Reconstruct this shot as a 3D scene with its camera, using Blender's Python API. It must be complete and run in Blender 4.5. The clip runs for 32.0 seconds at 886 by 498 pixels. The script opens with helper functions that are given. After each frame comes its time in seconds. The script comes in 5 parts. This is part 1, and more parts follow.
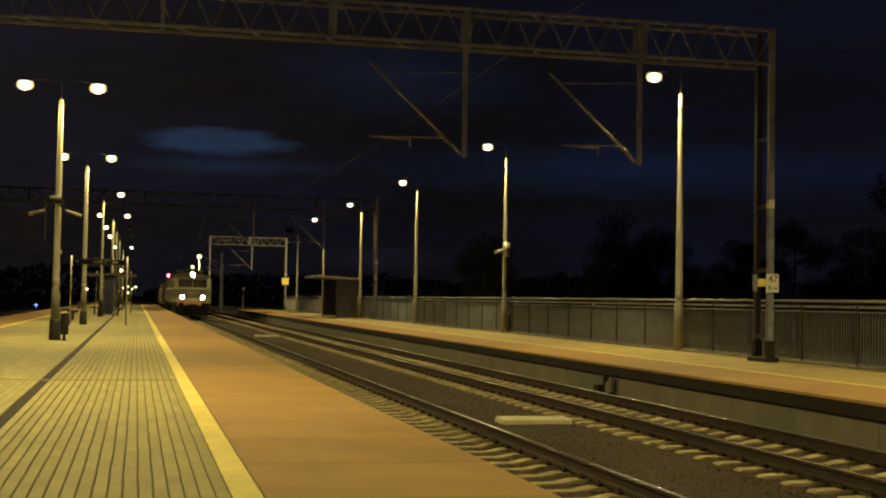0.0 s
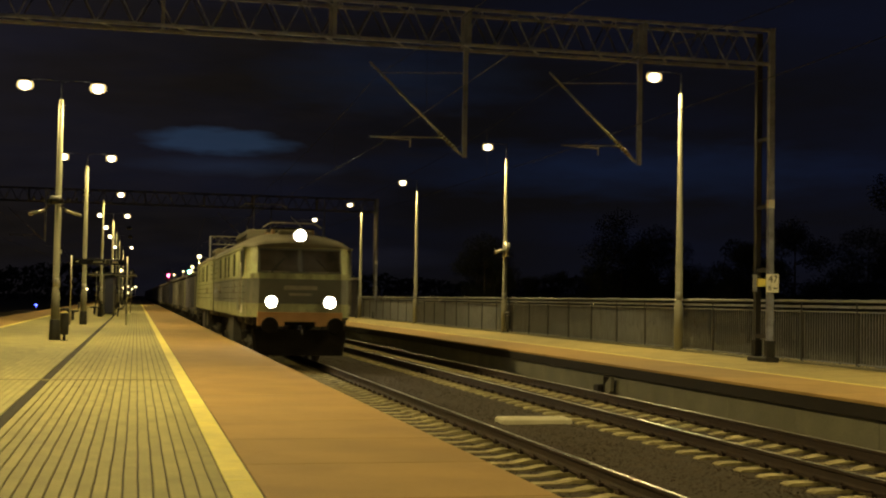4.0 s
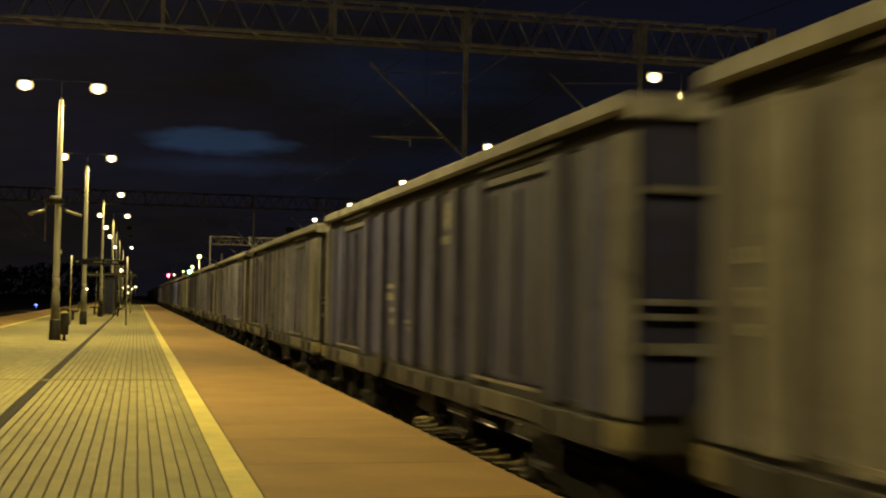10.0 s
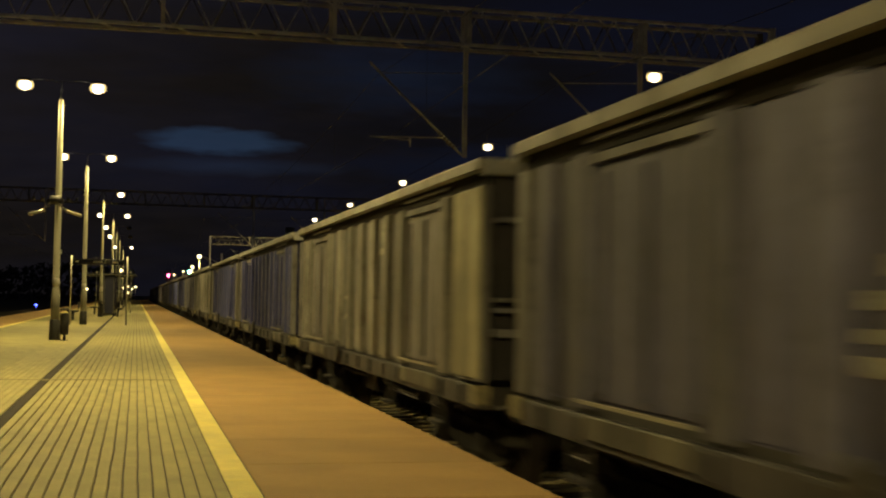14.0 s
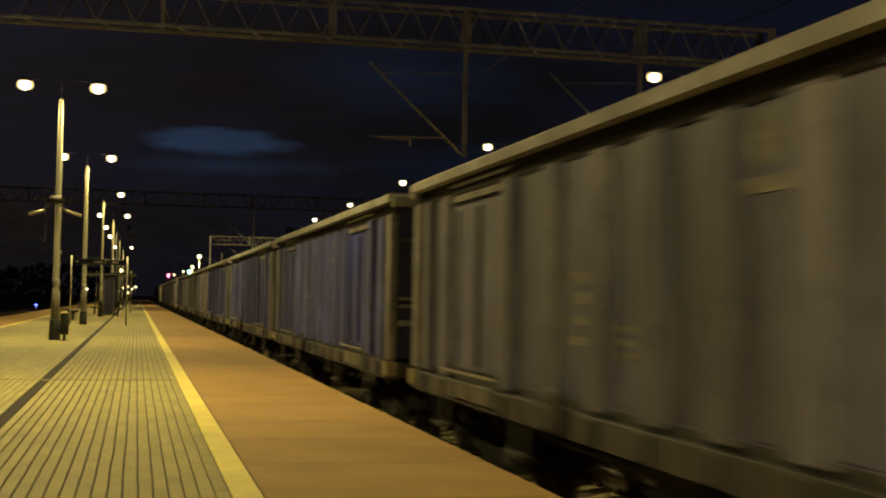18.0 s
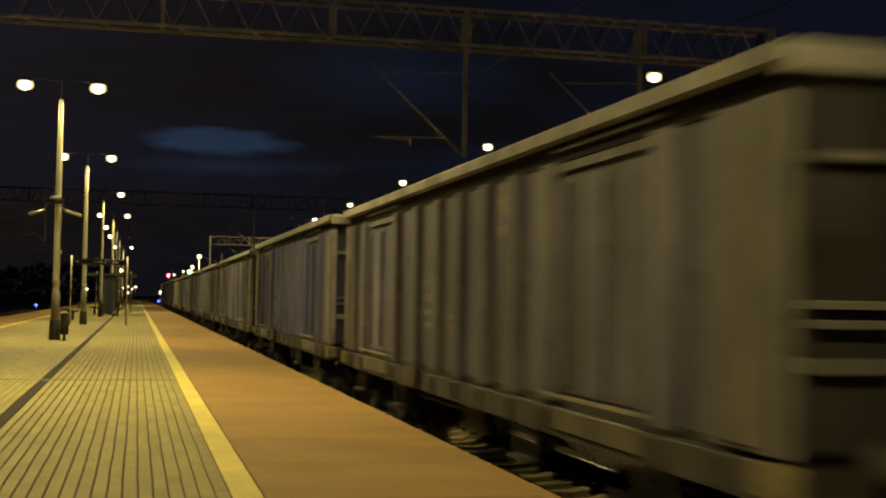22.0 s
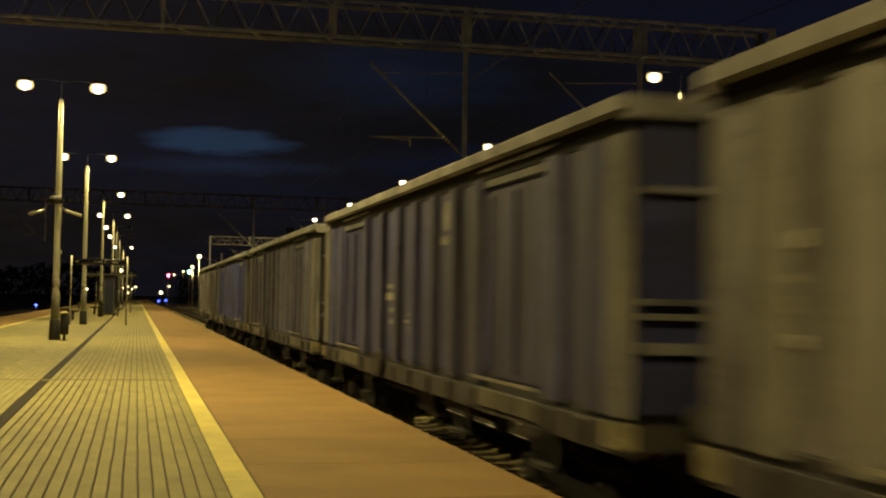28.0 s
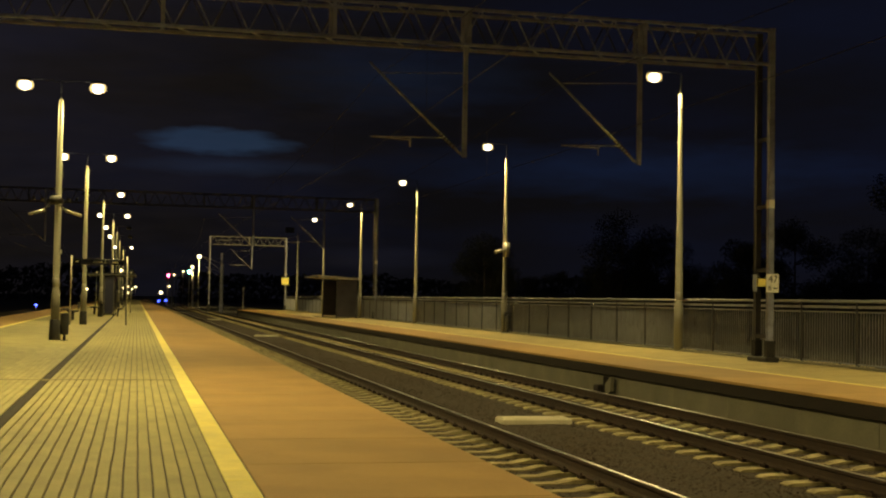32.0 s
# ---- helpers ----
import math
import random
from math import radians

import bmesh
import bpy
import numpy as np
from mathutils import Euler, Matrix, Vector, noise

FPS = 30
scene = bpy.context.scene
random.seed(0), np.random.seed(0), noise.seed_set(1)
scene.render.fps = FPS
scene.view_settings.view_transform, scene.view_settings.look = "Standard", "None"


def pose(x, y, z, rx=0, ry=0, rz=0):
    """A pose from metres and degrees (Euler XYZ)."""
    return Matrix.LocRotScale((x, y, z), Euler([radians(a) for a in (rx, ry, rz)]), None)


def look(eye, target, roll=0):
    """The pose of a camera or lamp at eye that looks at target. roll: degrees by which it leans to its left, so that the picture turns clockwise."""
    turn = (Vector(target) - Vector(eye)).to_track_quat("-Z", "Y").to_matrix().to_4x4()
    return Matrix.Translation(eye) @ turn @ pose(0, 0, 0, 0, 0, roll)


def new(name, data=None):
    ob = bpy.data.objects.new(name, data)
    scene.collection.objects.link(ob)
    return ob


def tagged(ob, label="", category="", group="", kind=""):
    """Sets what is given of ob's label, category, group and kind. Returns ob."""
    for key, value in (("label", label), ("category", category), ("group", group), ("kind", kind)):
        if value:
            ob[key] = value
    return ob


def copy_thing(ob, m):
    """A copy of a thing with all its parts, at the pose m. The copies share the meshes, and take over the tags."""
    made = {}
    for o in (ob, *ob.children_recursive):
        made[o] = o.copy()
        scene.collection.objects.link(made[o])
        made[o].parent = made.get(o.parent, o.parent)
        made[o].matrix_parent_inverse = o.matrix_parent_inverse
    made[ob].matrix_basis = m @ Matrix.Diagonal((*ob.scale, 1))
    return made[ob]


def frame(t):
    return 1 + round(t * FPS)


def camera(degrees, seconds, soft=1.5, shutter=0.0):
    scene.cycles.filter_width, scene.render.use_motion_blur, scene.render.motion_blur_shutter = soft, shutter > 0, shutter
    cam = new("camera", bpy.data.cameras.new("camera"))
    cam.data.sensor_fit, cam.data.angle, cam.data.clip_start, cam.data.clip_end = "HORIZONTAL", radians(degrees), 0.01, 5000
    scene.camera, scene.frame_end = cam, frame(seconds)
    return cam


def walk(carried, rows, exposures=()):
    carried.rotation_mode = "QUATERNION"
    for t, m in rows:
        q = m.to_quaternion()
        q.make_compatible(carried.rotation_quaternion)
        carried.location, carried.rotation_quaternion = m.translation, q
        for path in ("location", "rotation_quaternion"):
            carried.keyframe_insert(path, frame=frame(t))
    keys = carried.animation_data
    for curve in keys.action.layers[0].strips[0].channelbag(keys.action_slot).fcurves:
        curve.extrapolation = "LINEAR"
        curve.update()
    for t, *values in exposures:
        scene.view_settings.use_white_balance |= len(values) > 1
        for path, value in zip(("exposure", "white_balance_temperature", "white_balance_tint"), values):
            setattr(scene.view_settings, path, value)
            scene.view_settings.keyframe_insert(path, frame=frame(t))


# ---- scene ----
# Plan: z = 0 is the top of the rails, y runs along the tracks, x across them.
AX1, AX2 = 4.31, 8.453            # axes of the two tracks
EDGE1, TOP1 = 2.70, 0.558         # near platform: edge and height
EDGE2, TOP2 = 10.08, 0.498        # far platform
FENCE_X = 15.12

cam = camera(37.63, 32.0, soft=2.1, shutter=0.65)
EYE = Vector((0.0, 0.0, 1.8095))
YAW, PITCH = 0.2309, 0.0394
AIM = EYE + Vector((math.sin(YAW) * math.cos(PITCH), math.cos(YAW) * math.cos(PITCH), math.sin(PITCH))) * 30
walk(cam, [(0.0, look(EYE, AIM, 1.014)), (32.0, look(EYE, AIM, 1.014))], exposures=[(0.0, 0.0), (32.0, 0.0)])

# ---- night sky ----
world = bpy.data.worlds.new("night_sky")
scene.world = world
world.use_nodes = True
wn, wl = world.node_tree.nodes, world.node_tree.links
wn.clear()


def wnode(kind, **inputs):
    n = wn.new(kind)
    for k, v in inputs.items():
        n.inputs[k].default_value = v
    return n


coord = wnode("ShaderNodeTexCoord")
mapping = wnode("ShaderNodeMapping")
mapping.inputs["Scale"].default_value = (1.0, 1.0, 5.0)
wl.new(coord.outputs["Generated"], mapping.inputs["Vector"])
clouds = wnode("ShaderNodeTexNoise", Scale=3.1, Detail=6.0, Roughness=0.55)
wl.new(mapping.outputs["Vector"], clouds.inputs["Vector"])
wob = wnode("ShaderNodeTexNoise", Scale=26.0, Detail=5.0)
wl.new(mapping.outputs["Vector"], wob.inputs["Vector"])
wobc = wn.new("ShaderNodeVectorMath")
wobc.operation = "MULTIPLY_ADD"
wobc.inputs[1].default_value = (0.9, 0.9, 1.4)
wobc.inputs[2].default_value = (-0.45, -0.45, -0.7)
wl.new(wob.outputs["Color"], wobc.inputs[0])


def sky_patch(at, squash_by, inner, outer, colour):
    """A soft sky patch, mostly a clear gap between the clouds where the night sky shows."""
    sub = wn.new("ShaderNodeVectorMath")
    sub.operation = "SUBTRACT"
    sub.inputs[1].default_value = Vector(at).normalized()
    wl.new(coord.outputs["Generated"], sub.inputs[0])
    squash = wn.new("ShaderNodeVectorMath")
    squash.operation = "MULTIPLY"
    squash.inputs[1].default_value = squash_by
    wl.new(sub.outputs[0], squash.inputs[0])
    addv = wn.new("ShaderNodeVectorMath")
    wl.new(squash.outputs[0], addv.inputs[0])
    wl.new(wobc.outputs[0], addv.inputs[1])
    leng = wn.new("ShaderNodeVectorMath")
    leng.operation = "LENGTH"
    wl.new(addv.outputs[0], leng.inputs[0])
    ramp = wn.new("ShaderNodeValToRGB")
    ramp.color_ramp.elements[0].position, ramp.color_ramp.elements[0].color = inner, (*colour, 1)
    ramp.color_ramp.elements[1].position, ramp.color_ramp.elements[1].color = outer, (0, 0, 0, 1)
    half = wn.new("ShaderNodeMath")
    half.operation, half.inputs[1].default_value = "MULTIPLY", 0.6
    wl.new(leng.outputs["Value"], half.inputs[0])
    wl.new(half.outputs[0], ramp.inputs[0])
    return ramp.outputs[0]


SKY_PATCHES = [sky_patch((0.0567, 0.9915, 0.1171), (17, 17, 92), 0.33, 0.66, (0.008, 0.020, 0.042)),
        sky_patch((0.0677, 0.9927, 0.0985), (15, 15, 170), 0.05, 0.85, (0.004, 0.008, 0.017)),
        sky_patch((0.355, 0.930, 0.101), (7, 7, 62), 0.0, 0.95, (0.0016, 0.0052, 0.0175)),
        sky_patch((0.1900, 0.966, 0.168), (13, 13, 50), 0.0, 0.95, (0.0018, 0.0048, 0.0130)),
        sky_patch((0.499, 0.862, 0.095), (8, 8, 40), 0.0, 0.95, (0.0002, 0.0009, 0.0042)),
        sky_patch((0.1761, 0.9839, 0.031), (24, 24, 130), 0.0, 0.95, (0.0035, 0.0035, 0.0055)),
        # warm patch painted in for the glare around the left lamps
        sky_patch((-0.14, 0.98, 0.16), (4.2, 4.2, 6.5), 0.0, 0.95, (0.0064, 0.0046, 0.0028))]
sky_ramp = wn.new("ShaderNodeValToRGB")
sky_ramp.color_ramp.elements[0].position, sky_ramp.color_ramp.elements[0].color = 0.40, (0.0038, 0.0034, 0.0038, 1)
sky_ramp.color_ramp.elements[1].position, sky_ramp.color_ramp.elements[1].color = 0.74, (0.0042, 0.0052, 0.0125, 1)
wl.new(clouds.outputs["Fac"], sky_ramp.inputs[0])
both = wn.new("ShaderNodeMixRGB")
both.blend_type, both.inputs[0].default_value = "ADD", 1.0
wl.new(sky_ramp.outputs[0], both.inputs[1])
wl.new(SKY_PATCHES[0], both.inputs[2])
for gap in SKY_PATCHES[1:]:
    more = wn.new("ShaderNodeMixRGB")
    more.blend_type, more.inputs[0].default_value = "ADD", 1.0
    wl.new(both.outputs[0], more.inputs[1])
    wl.new(gap, more.inputs[2])
    both = more
back = wnode("ShaderNodeBackground", Strength=1.0)
wl.new(both.outputs[0], back.inputs["Color"])
wout = wn.new("ShaderNodeOutputWorld")
wl.new(back.outputs[0], wout.inputs["Surface"])

# ---- lamps of the two platforms ----
LAMP_COLOUR = (1.0, 0.77, 0.285)
POSTS_NEAR = [-20.0, -0.9, 17.8, 36.5, 55.2, 75.2, 95.4, 112.6, 129.8, 159.0]
POSTS_NEAR_X = [-2.15, -2.15, -2.12, -2.11, -2.09, -1.93, -1.70, -1.68, -1.66, -1.63]
POSTS_FAR = [-19.5, -1.6, 16.3, 34.2, 52.07, 69.8, 87.9, 106.1, 123.9]
NEAR_X, FAR_X = -2.15, 14.90
NEAR_HEAD_Z, FAR_HEAD_Z = 7.52, 8.32


def lamp(x, y, z, watts):
    data = bpy.data.lights.new("platform_light", "SPOT")
    data.energy, data.color, data.shadow_soft_size = watts, LAMP_COLOUR, 0.16
    data.spot_size, data.spot_blend = radians(164), 0.45
    ob = new("platform_light", data)
    ob.location = (x, y, z)
    return ob


# lamps of the island platform that have failed: place of the post, side of the arm
DARK_LAMPS = {(75.2, -1), (112.6, 1), (129.8, 1)}
for x, y in zip(POSTS_NEAR_X, POSTS_NEAR):
    for side, watts in ((-1, 760), (1, 1850 if y > 0 else 1450)):
        if (y, side) not in DARK_LAMPS:
            lamp(x + side * 0.95, y, NEAR_HEAD_Z - 0.30, watts)
for y in POSTS_FAR[:-1]:
    lamp(FAR_X - 0.82, y, FAR_HEAD_Z - 0.30, 1950)
# unseen light added at the last far post, aimed towards the platform-end gantry
lamp(FAR_X - 0.82, POSTS_FAR[-1] + 0.35, FAR_HEAD_Z - 0.25, 4000).rotation_euler = (radians(62), 0, 0)
lamp(9.6, 213.4, 7.7, 2500)
lamp(11.8, 293.4, 7.7, 2500)


# ---- materials ----
def material(name, colour, rough=0.7, metal=0.0, vary=0.25, scale=3.0, fine=60.0, bump=0.15, stain=None, stain_amount=0.0,
             stretch=(1, 1, 1), piece=0.0, coat=0.0):
    """Base colour with coarse and fine noise, stains, relief and a little change from piece to piece."""
    m = bpy.data.materials.new(name)
    m.use_nodes = True
    n, l = m.node_tree.nodes, m.node_tree.links
    b = n["Principled BSDF"]
    b.inputs["Roughness"].default_value, b.inputs["Metallic"].default_value = rough, metal
    b.inputs["Coat Weight"].default_value = coat
    tc = n.new("ShaderNodeTexCoord")
    mp = n.new("ShaderNodeMapping")
    mp.inputs["Scale"].default_value = stretch
    l.new(tc.outputs["Object"], mp.inputs["Vector"])
    info = n.new("ShaderNodeObjectInfo")
    off = n.new("ShaderNodeVectorMath")
    off.operation = "MULTIPLY_ADD"
    off.inputs[1].default_value = (17, 31, 23)
    l.new(info.outputs["Random"], off.inputs[0])
    l.new(mp.outputs[0], off.inputs[2])
    n1 = n.new("ShaderNodeTexNoise")
    n1.inputs["Scale"].default_value, n1.inputs["Detail"].default_value = scale, 5
    n2 = n.new("ShaderNodeTexNoise")
    n2.inputs["Scale"].default_value, n2.inputs["Detail"].default_value = fine, 3
    for t in (n1, n2):
        l.new(off.outputs[0], t.inputs["Vector"])
    ramp = n.new("ShaderNodeMapRange")
    ramp.inputs[1].default_value, ramp.inputs[2].default_value = 0.3, 0.7
    ramp.inputs[3].default_value, ramp.inputs[4].default_value = 1 - vary, 1 + vary
    l.new(n1.outputs["Fac"], ramp.inputs[0])
    ramp2 = n.new("ShaderNodeMapRange")
    ramp2.inputs[1].default_value, ramp2.inputs[2].default_value = 0.3, 0.7
    ramp2.inputs[3].default_value, ramp2.inputs[4].default_value = 1 - vary * 0.5, 1 + vary * 0.5
    l.new(n2.outputs["Fac"], ramp2.inputs[0])
    mul = n.new("ShaderNodeMath")
    mul.operation = "MULTIPLY"
    l.new(ramp.outputs[0], mul.inputs[0])
    l.new(ramp2.outputs[0], mul.inputs[1])
    if piece:
        pr = n.new("ShaderNodeMapRange")
        pr.inputs[3].default_value, pr.inputs[4].default_value = 1 - piece, 1 + piece
        l.new(info.outputs["Random"], pr.inputs[0])
        mul2 = n.new("ShaderNodeMath")
        mul2.operation = "MULTIPLY"
        l.new(mul.outputs[0], mul2.inputs[0])
        l.new(pr.outputs[0], mul2.inputs[1])
        mul = mul2
    col = n.new("ShaderNodeVectorMath")
    col.operation = "SCALE"
    col.inputs[0].default_value = colour
    l.new(mul.outputs[0], col.inputs["Scale"])
    last = col.outputs[0]
    if stain:
        n3 = n.new("ShaderNodeTexNoise")
        n3.inputs["Scale"].default_value, n3.inputs["Detail"].default_value = scale * 1.7, 7
        l.new(off.outputs[0], n3.inputs["Vector"])
        sr = n.new("ShaderNodeMapRange")
        sr.inputs[1].default_value, sr.inputs[2].default_value = 0.48, 0.68
        sr.inputs[4].default_value = stain_amount
        l.new(n3.outputs["Fac"], sr.inputs[0])
        mx = n.new("ShaderNodeMixRGB")
        mx.inputs[2].default_value = (*stain, 1)
        l.new(sr.outputs[0], mx.inputs[0])
        l.new(last, mx.inputs[1])
        last = mx.outputs[0]
    l.new(last, b.inputs["Base Color"])
    if bump:
        bp = n.new("ShaderNodeBump")
        bp.inputs["Strength"].default_value, bp.inputs["Distance"].default_value = bump, 0.02
        l.new(n2.outputs["Fac"], bp.inputs["Height"])
        l.new(bp.outputs[0], b.inputs["Normal"])
    rr = n.new("ShaderNodeMapRange")
    rr.inputs[3].default_value, rr.inputs[4].default_value = max(0.05, rough - 0.12), min(1, rough + 0.12)
    l.new(n1.outputs["Fac"], rr.inputs[0])
    l.new(rr.outputs[0], b.inputs["Roughness"])
    return m


def glow(name, colour, strength):
    m = bpy.data.materials.new(name)
    m.use_nodes = True
    b = m.node_tree.nodes["Principled BSDF"]
    b.inputs["Base Color"].default_value = (0.8, 0.8, 0.8, 1)
    b.inputs["Emission Color"].default_value = (*colour, 1)
    b.inputs["Emission Strength"].default_value = strength
    return m


PAVER = material("grey_paver", (0.40, 0.362, 0.155), 0.78, vary=0.16, scale=1.3, fine=45, bump=0.25, stain=(0.25, 0.225, 0.12), stain_amount=0.35, piece=0.07)
JOINT = material("paving_joint", (0.10, 0.09, 0.075), 0.9, vary=0.3, scale=4, bump=0.3)
RED_PAVER = material("red_paver", (0.40, 0.255, 0.092), 0.8, vary=0.12, scale=0.9, fine=55, bump=0.25, stain=(0.29, 0.17, 0.065), stain_amount=0.3, piece=0.06)
YELLOW = material("yellow_line", (0.88, 0.76, 0.20), 0.6, vary=0.12, scale=2.5, fine=50, bump=0.15, stain=(0.66, 0.55, 0.16), stain_amount=0.15, piece=0.05)
CROSS = material("dark_cross_strip", (0.20, 0.18, 0.085), 0.85, vary=0.25, scale=3, fine=40, bump=0.25)
DRAIN = material("drain_grate", (0.035, 0.031, 0.026), 0.97, metal=0.0, vary=0.2, scale=5)
CONCRETE = material("concrete", (0.185, 0.176, 0.125), 0.85, vary=0.2, scale=1.2, fine=35, bump=0.35, stain=(0.16, 0.15, 0.13), stain_amount=0.5)
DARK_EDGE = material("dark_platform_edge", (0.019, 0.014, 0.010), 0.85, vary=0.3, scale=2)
BALLAST = material("ballast", (0.037, 0.0235, 0.0105), 0.95, vary=0.4, scale=6, fine=28, bump=1.0, stain=(0.05, 0.04, 0.03), stain_amount=0.5)
STONE = material("ballast_stone", (0.044, 0.028, 0.0135), 0.95, vary=0.55, scale=9, fine=60, bump=0.3)
SLEEPER = material("sleeper_concrete", (0.40, 0.345, 0.175), 0.85, vary=0.25, scale=4, fine=60, bump=0.3, stain=(0.13, 0.095, 0.055), stain_amount=0.75, piece=0.16)
RUST = material("rusty_rail", (0.042, 0.026, 0.016), 0.75, metal=0.3, vary=0.3, scale=5, fine=70, bump=0.3)
RAIL_TOP = material("polished_rail_head", (0.68, 0.66, 0.62), 0.33, metal=1.0, vary=0.15, scale=3, fine=30, bump=0.03, stretch=(1, 0.05, 1))
GALV = material("galvanised_steel", (0.42, 0.41, 0.37), 0.5, metal=0.55, vary=0.16, scale=3, fine=40, bump=0.08)
POLE_PAINT = material("pale_pole_paint", (0.235, 0.228, 0.185), 0.45, metal=0.1, vary=0.1, scale=2.2, fine=30, bump=0.05)
POLE_OLIVE = material("weathered_pole_paint", (0.165, 0.158, 0.118), 0.5, metal=0.1, vary=0.15, scale=2.2, fine=30, bump=0.06, stain=(0.10, 0.09, 0.065), stain_amount=0.4, stretch=(1, 1, 0.4))
ISLAND_GLASS = material("dark_blue_shelter_glass", (0.022, 0.024, 0.045), 0.2, vary=0.2, scale=1, bump=0.02)
DARK_STEEL = material("dark_painted_steel", (0.035, 0.036, 0.036), 0.5, metal=0.2, vary=0.25, scale=4, fine=40, bump=0.08)
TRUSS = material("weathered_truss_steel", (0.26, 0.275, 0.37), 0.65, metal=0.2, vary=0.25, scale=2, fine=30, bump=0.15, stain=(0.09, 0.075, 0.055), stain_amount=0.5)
# two darker copies of the truss steel; shade is put into their colour
TRUSS_DARK = material("shaded_truss_steel", (0.060, 0.058, 0.060), 0.75, metal=0.1, vary=0.25, scale=2, fine=30, bump=0.15)
TRUSS_MID = material("half_shaded_truss_steel", (0.17, 0.165, 0.14), 0.65, metal=0.2, vary=0.25, scale=2, fine=30, bump=0.15)
PITCH_COAT = material("black_pitch_coating", (0.022, 0.020, 0.018), 0.8, vary=0.3, scale=4, bump=0.3)
SCRUB = material("dry_grass", (0.125, 0.125, 0.110), 0.9, vary=0.35, scale=0.8, fine=8, bump=0.1)
# far copy of the grey paver, lamplight put into its lighter, yellower colour
PAVER_FAR = material("lit_far_paver", (0.46, 0.37, 0.15), 0.78, vary=0.16, scale=1.3, fine=45, bump=0.25, stain=(0.27, 0.22, 0.11), stain_amount=0.35)
FENCE = material("fence_steel", (0.235, 0.245, 0.28), 0.5, metal=0.15, vary=0.15, scale=3, fine=30, bump=0.06)
WIRE = material("copper_wire", (0.03, 0.026, 0.022), 0.7, metal=0.2, vary=0.1, bump=0)
PORCELAIN = material("brown_insulator", (0.16, 0.10, 0.055), 0.25, vary=0.1, bump=0)
GLASS_DARK = material("dark_window_glass", (0.012, 0.013, 0.014), 0.12, vary=0.2, scale=3, bump=0.02, coat=0.6)
SHELTER_GLASS = material("smoked_shelter_glass", (0.080, 0.076, 0.092), 0.18, vary=0.2, scale=1, bump=0.02)
WHITE_PAINT = material("white_sign", (0.78, 0.76, 0.68), 0.5, vary=0.06, scale=6, bump=0.05)
BLACK_PAINT = material("black_lettering", (0.02, 0.02, 0.02), 0.6, vary=0.1, bump=0)
SOIL = material("dark_ground", (0.07, 0.064, 0.045), 0.95, vary=0.4, scale=0.6, fine=18, bump=0.6)
LEAF = material("night_foliage", (0.058, 0.062, 0.038), 0.7, vary=0.4, scale=0.7, fine=10, bump=0.1)
BARK = material("bark", (0.09, 0.07, 0.05), 0.9, vary=0.3, scale=5, fine=40, bump=0.6)
LAMP_BULB = glow("lamp_bulb", (1.0, 0.90, 0.66), 17)
LAMP_GLASS = bpy.data.materials.new("lamp_glass")
LAMP_GLASS.use_nodes = True
ln, ll = LAMP_GLASS.node_tree.nodes, LAMP_GLASS.node_tree.links
ln.clear()
mix_l, clear_l, glow_l, out_l = (ln.new("ShaderNode" + k) for k in ("MixShader", "BsdfTransparent", "Emission", "OutputMaterial"))
mix_l.inputs[0].default_value = 0.5
glow_l.inputs["Color"].default_value, glow_l.inputs["Strength"].default_value = (1.0, 0.70, 0.26, 1), 1.7
ll.new(clear_l.outputs[0], mix_l.inputs[1])
ll.new(glow_l.outputs[0], mix_l.inputs[2])
ll.new(mix_l.outputs[0], out_l.inputs["Surface"])
FAR_LAMP = glow("distant_yellow_light", (1.0, 0.82, 0.40), 5)
RED_GLOW = glow("red_signal_glow", (1.0, 0.06, 0.16), 30)
GREEN_GLOW = glow("green_signal_glow", (0.18, 1.0, 0.72), 24)
BLUE_GLOW = glow("blue_shunt_glow", (0.05, 0.09, 1.0), 6)
HEADLIGHT = glow("headlight_glow", (1.0, 0.93, 0.72), 85)

# ---- building helpers ----


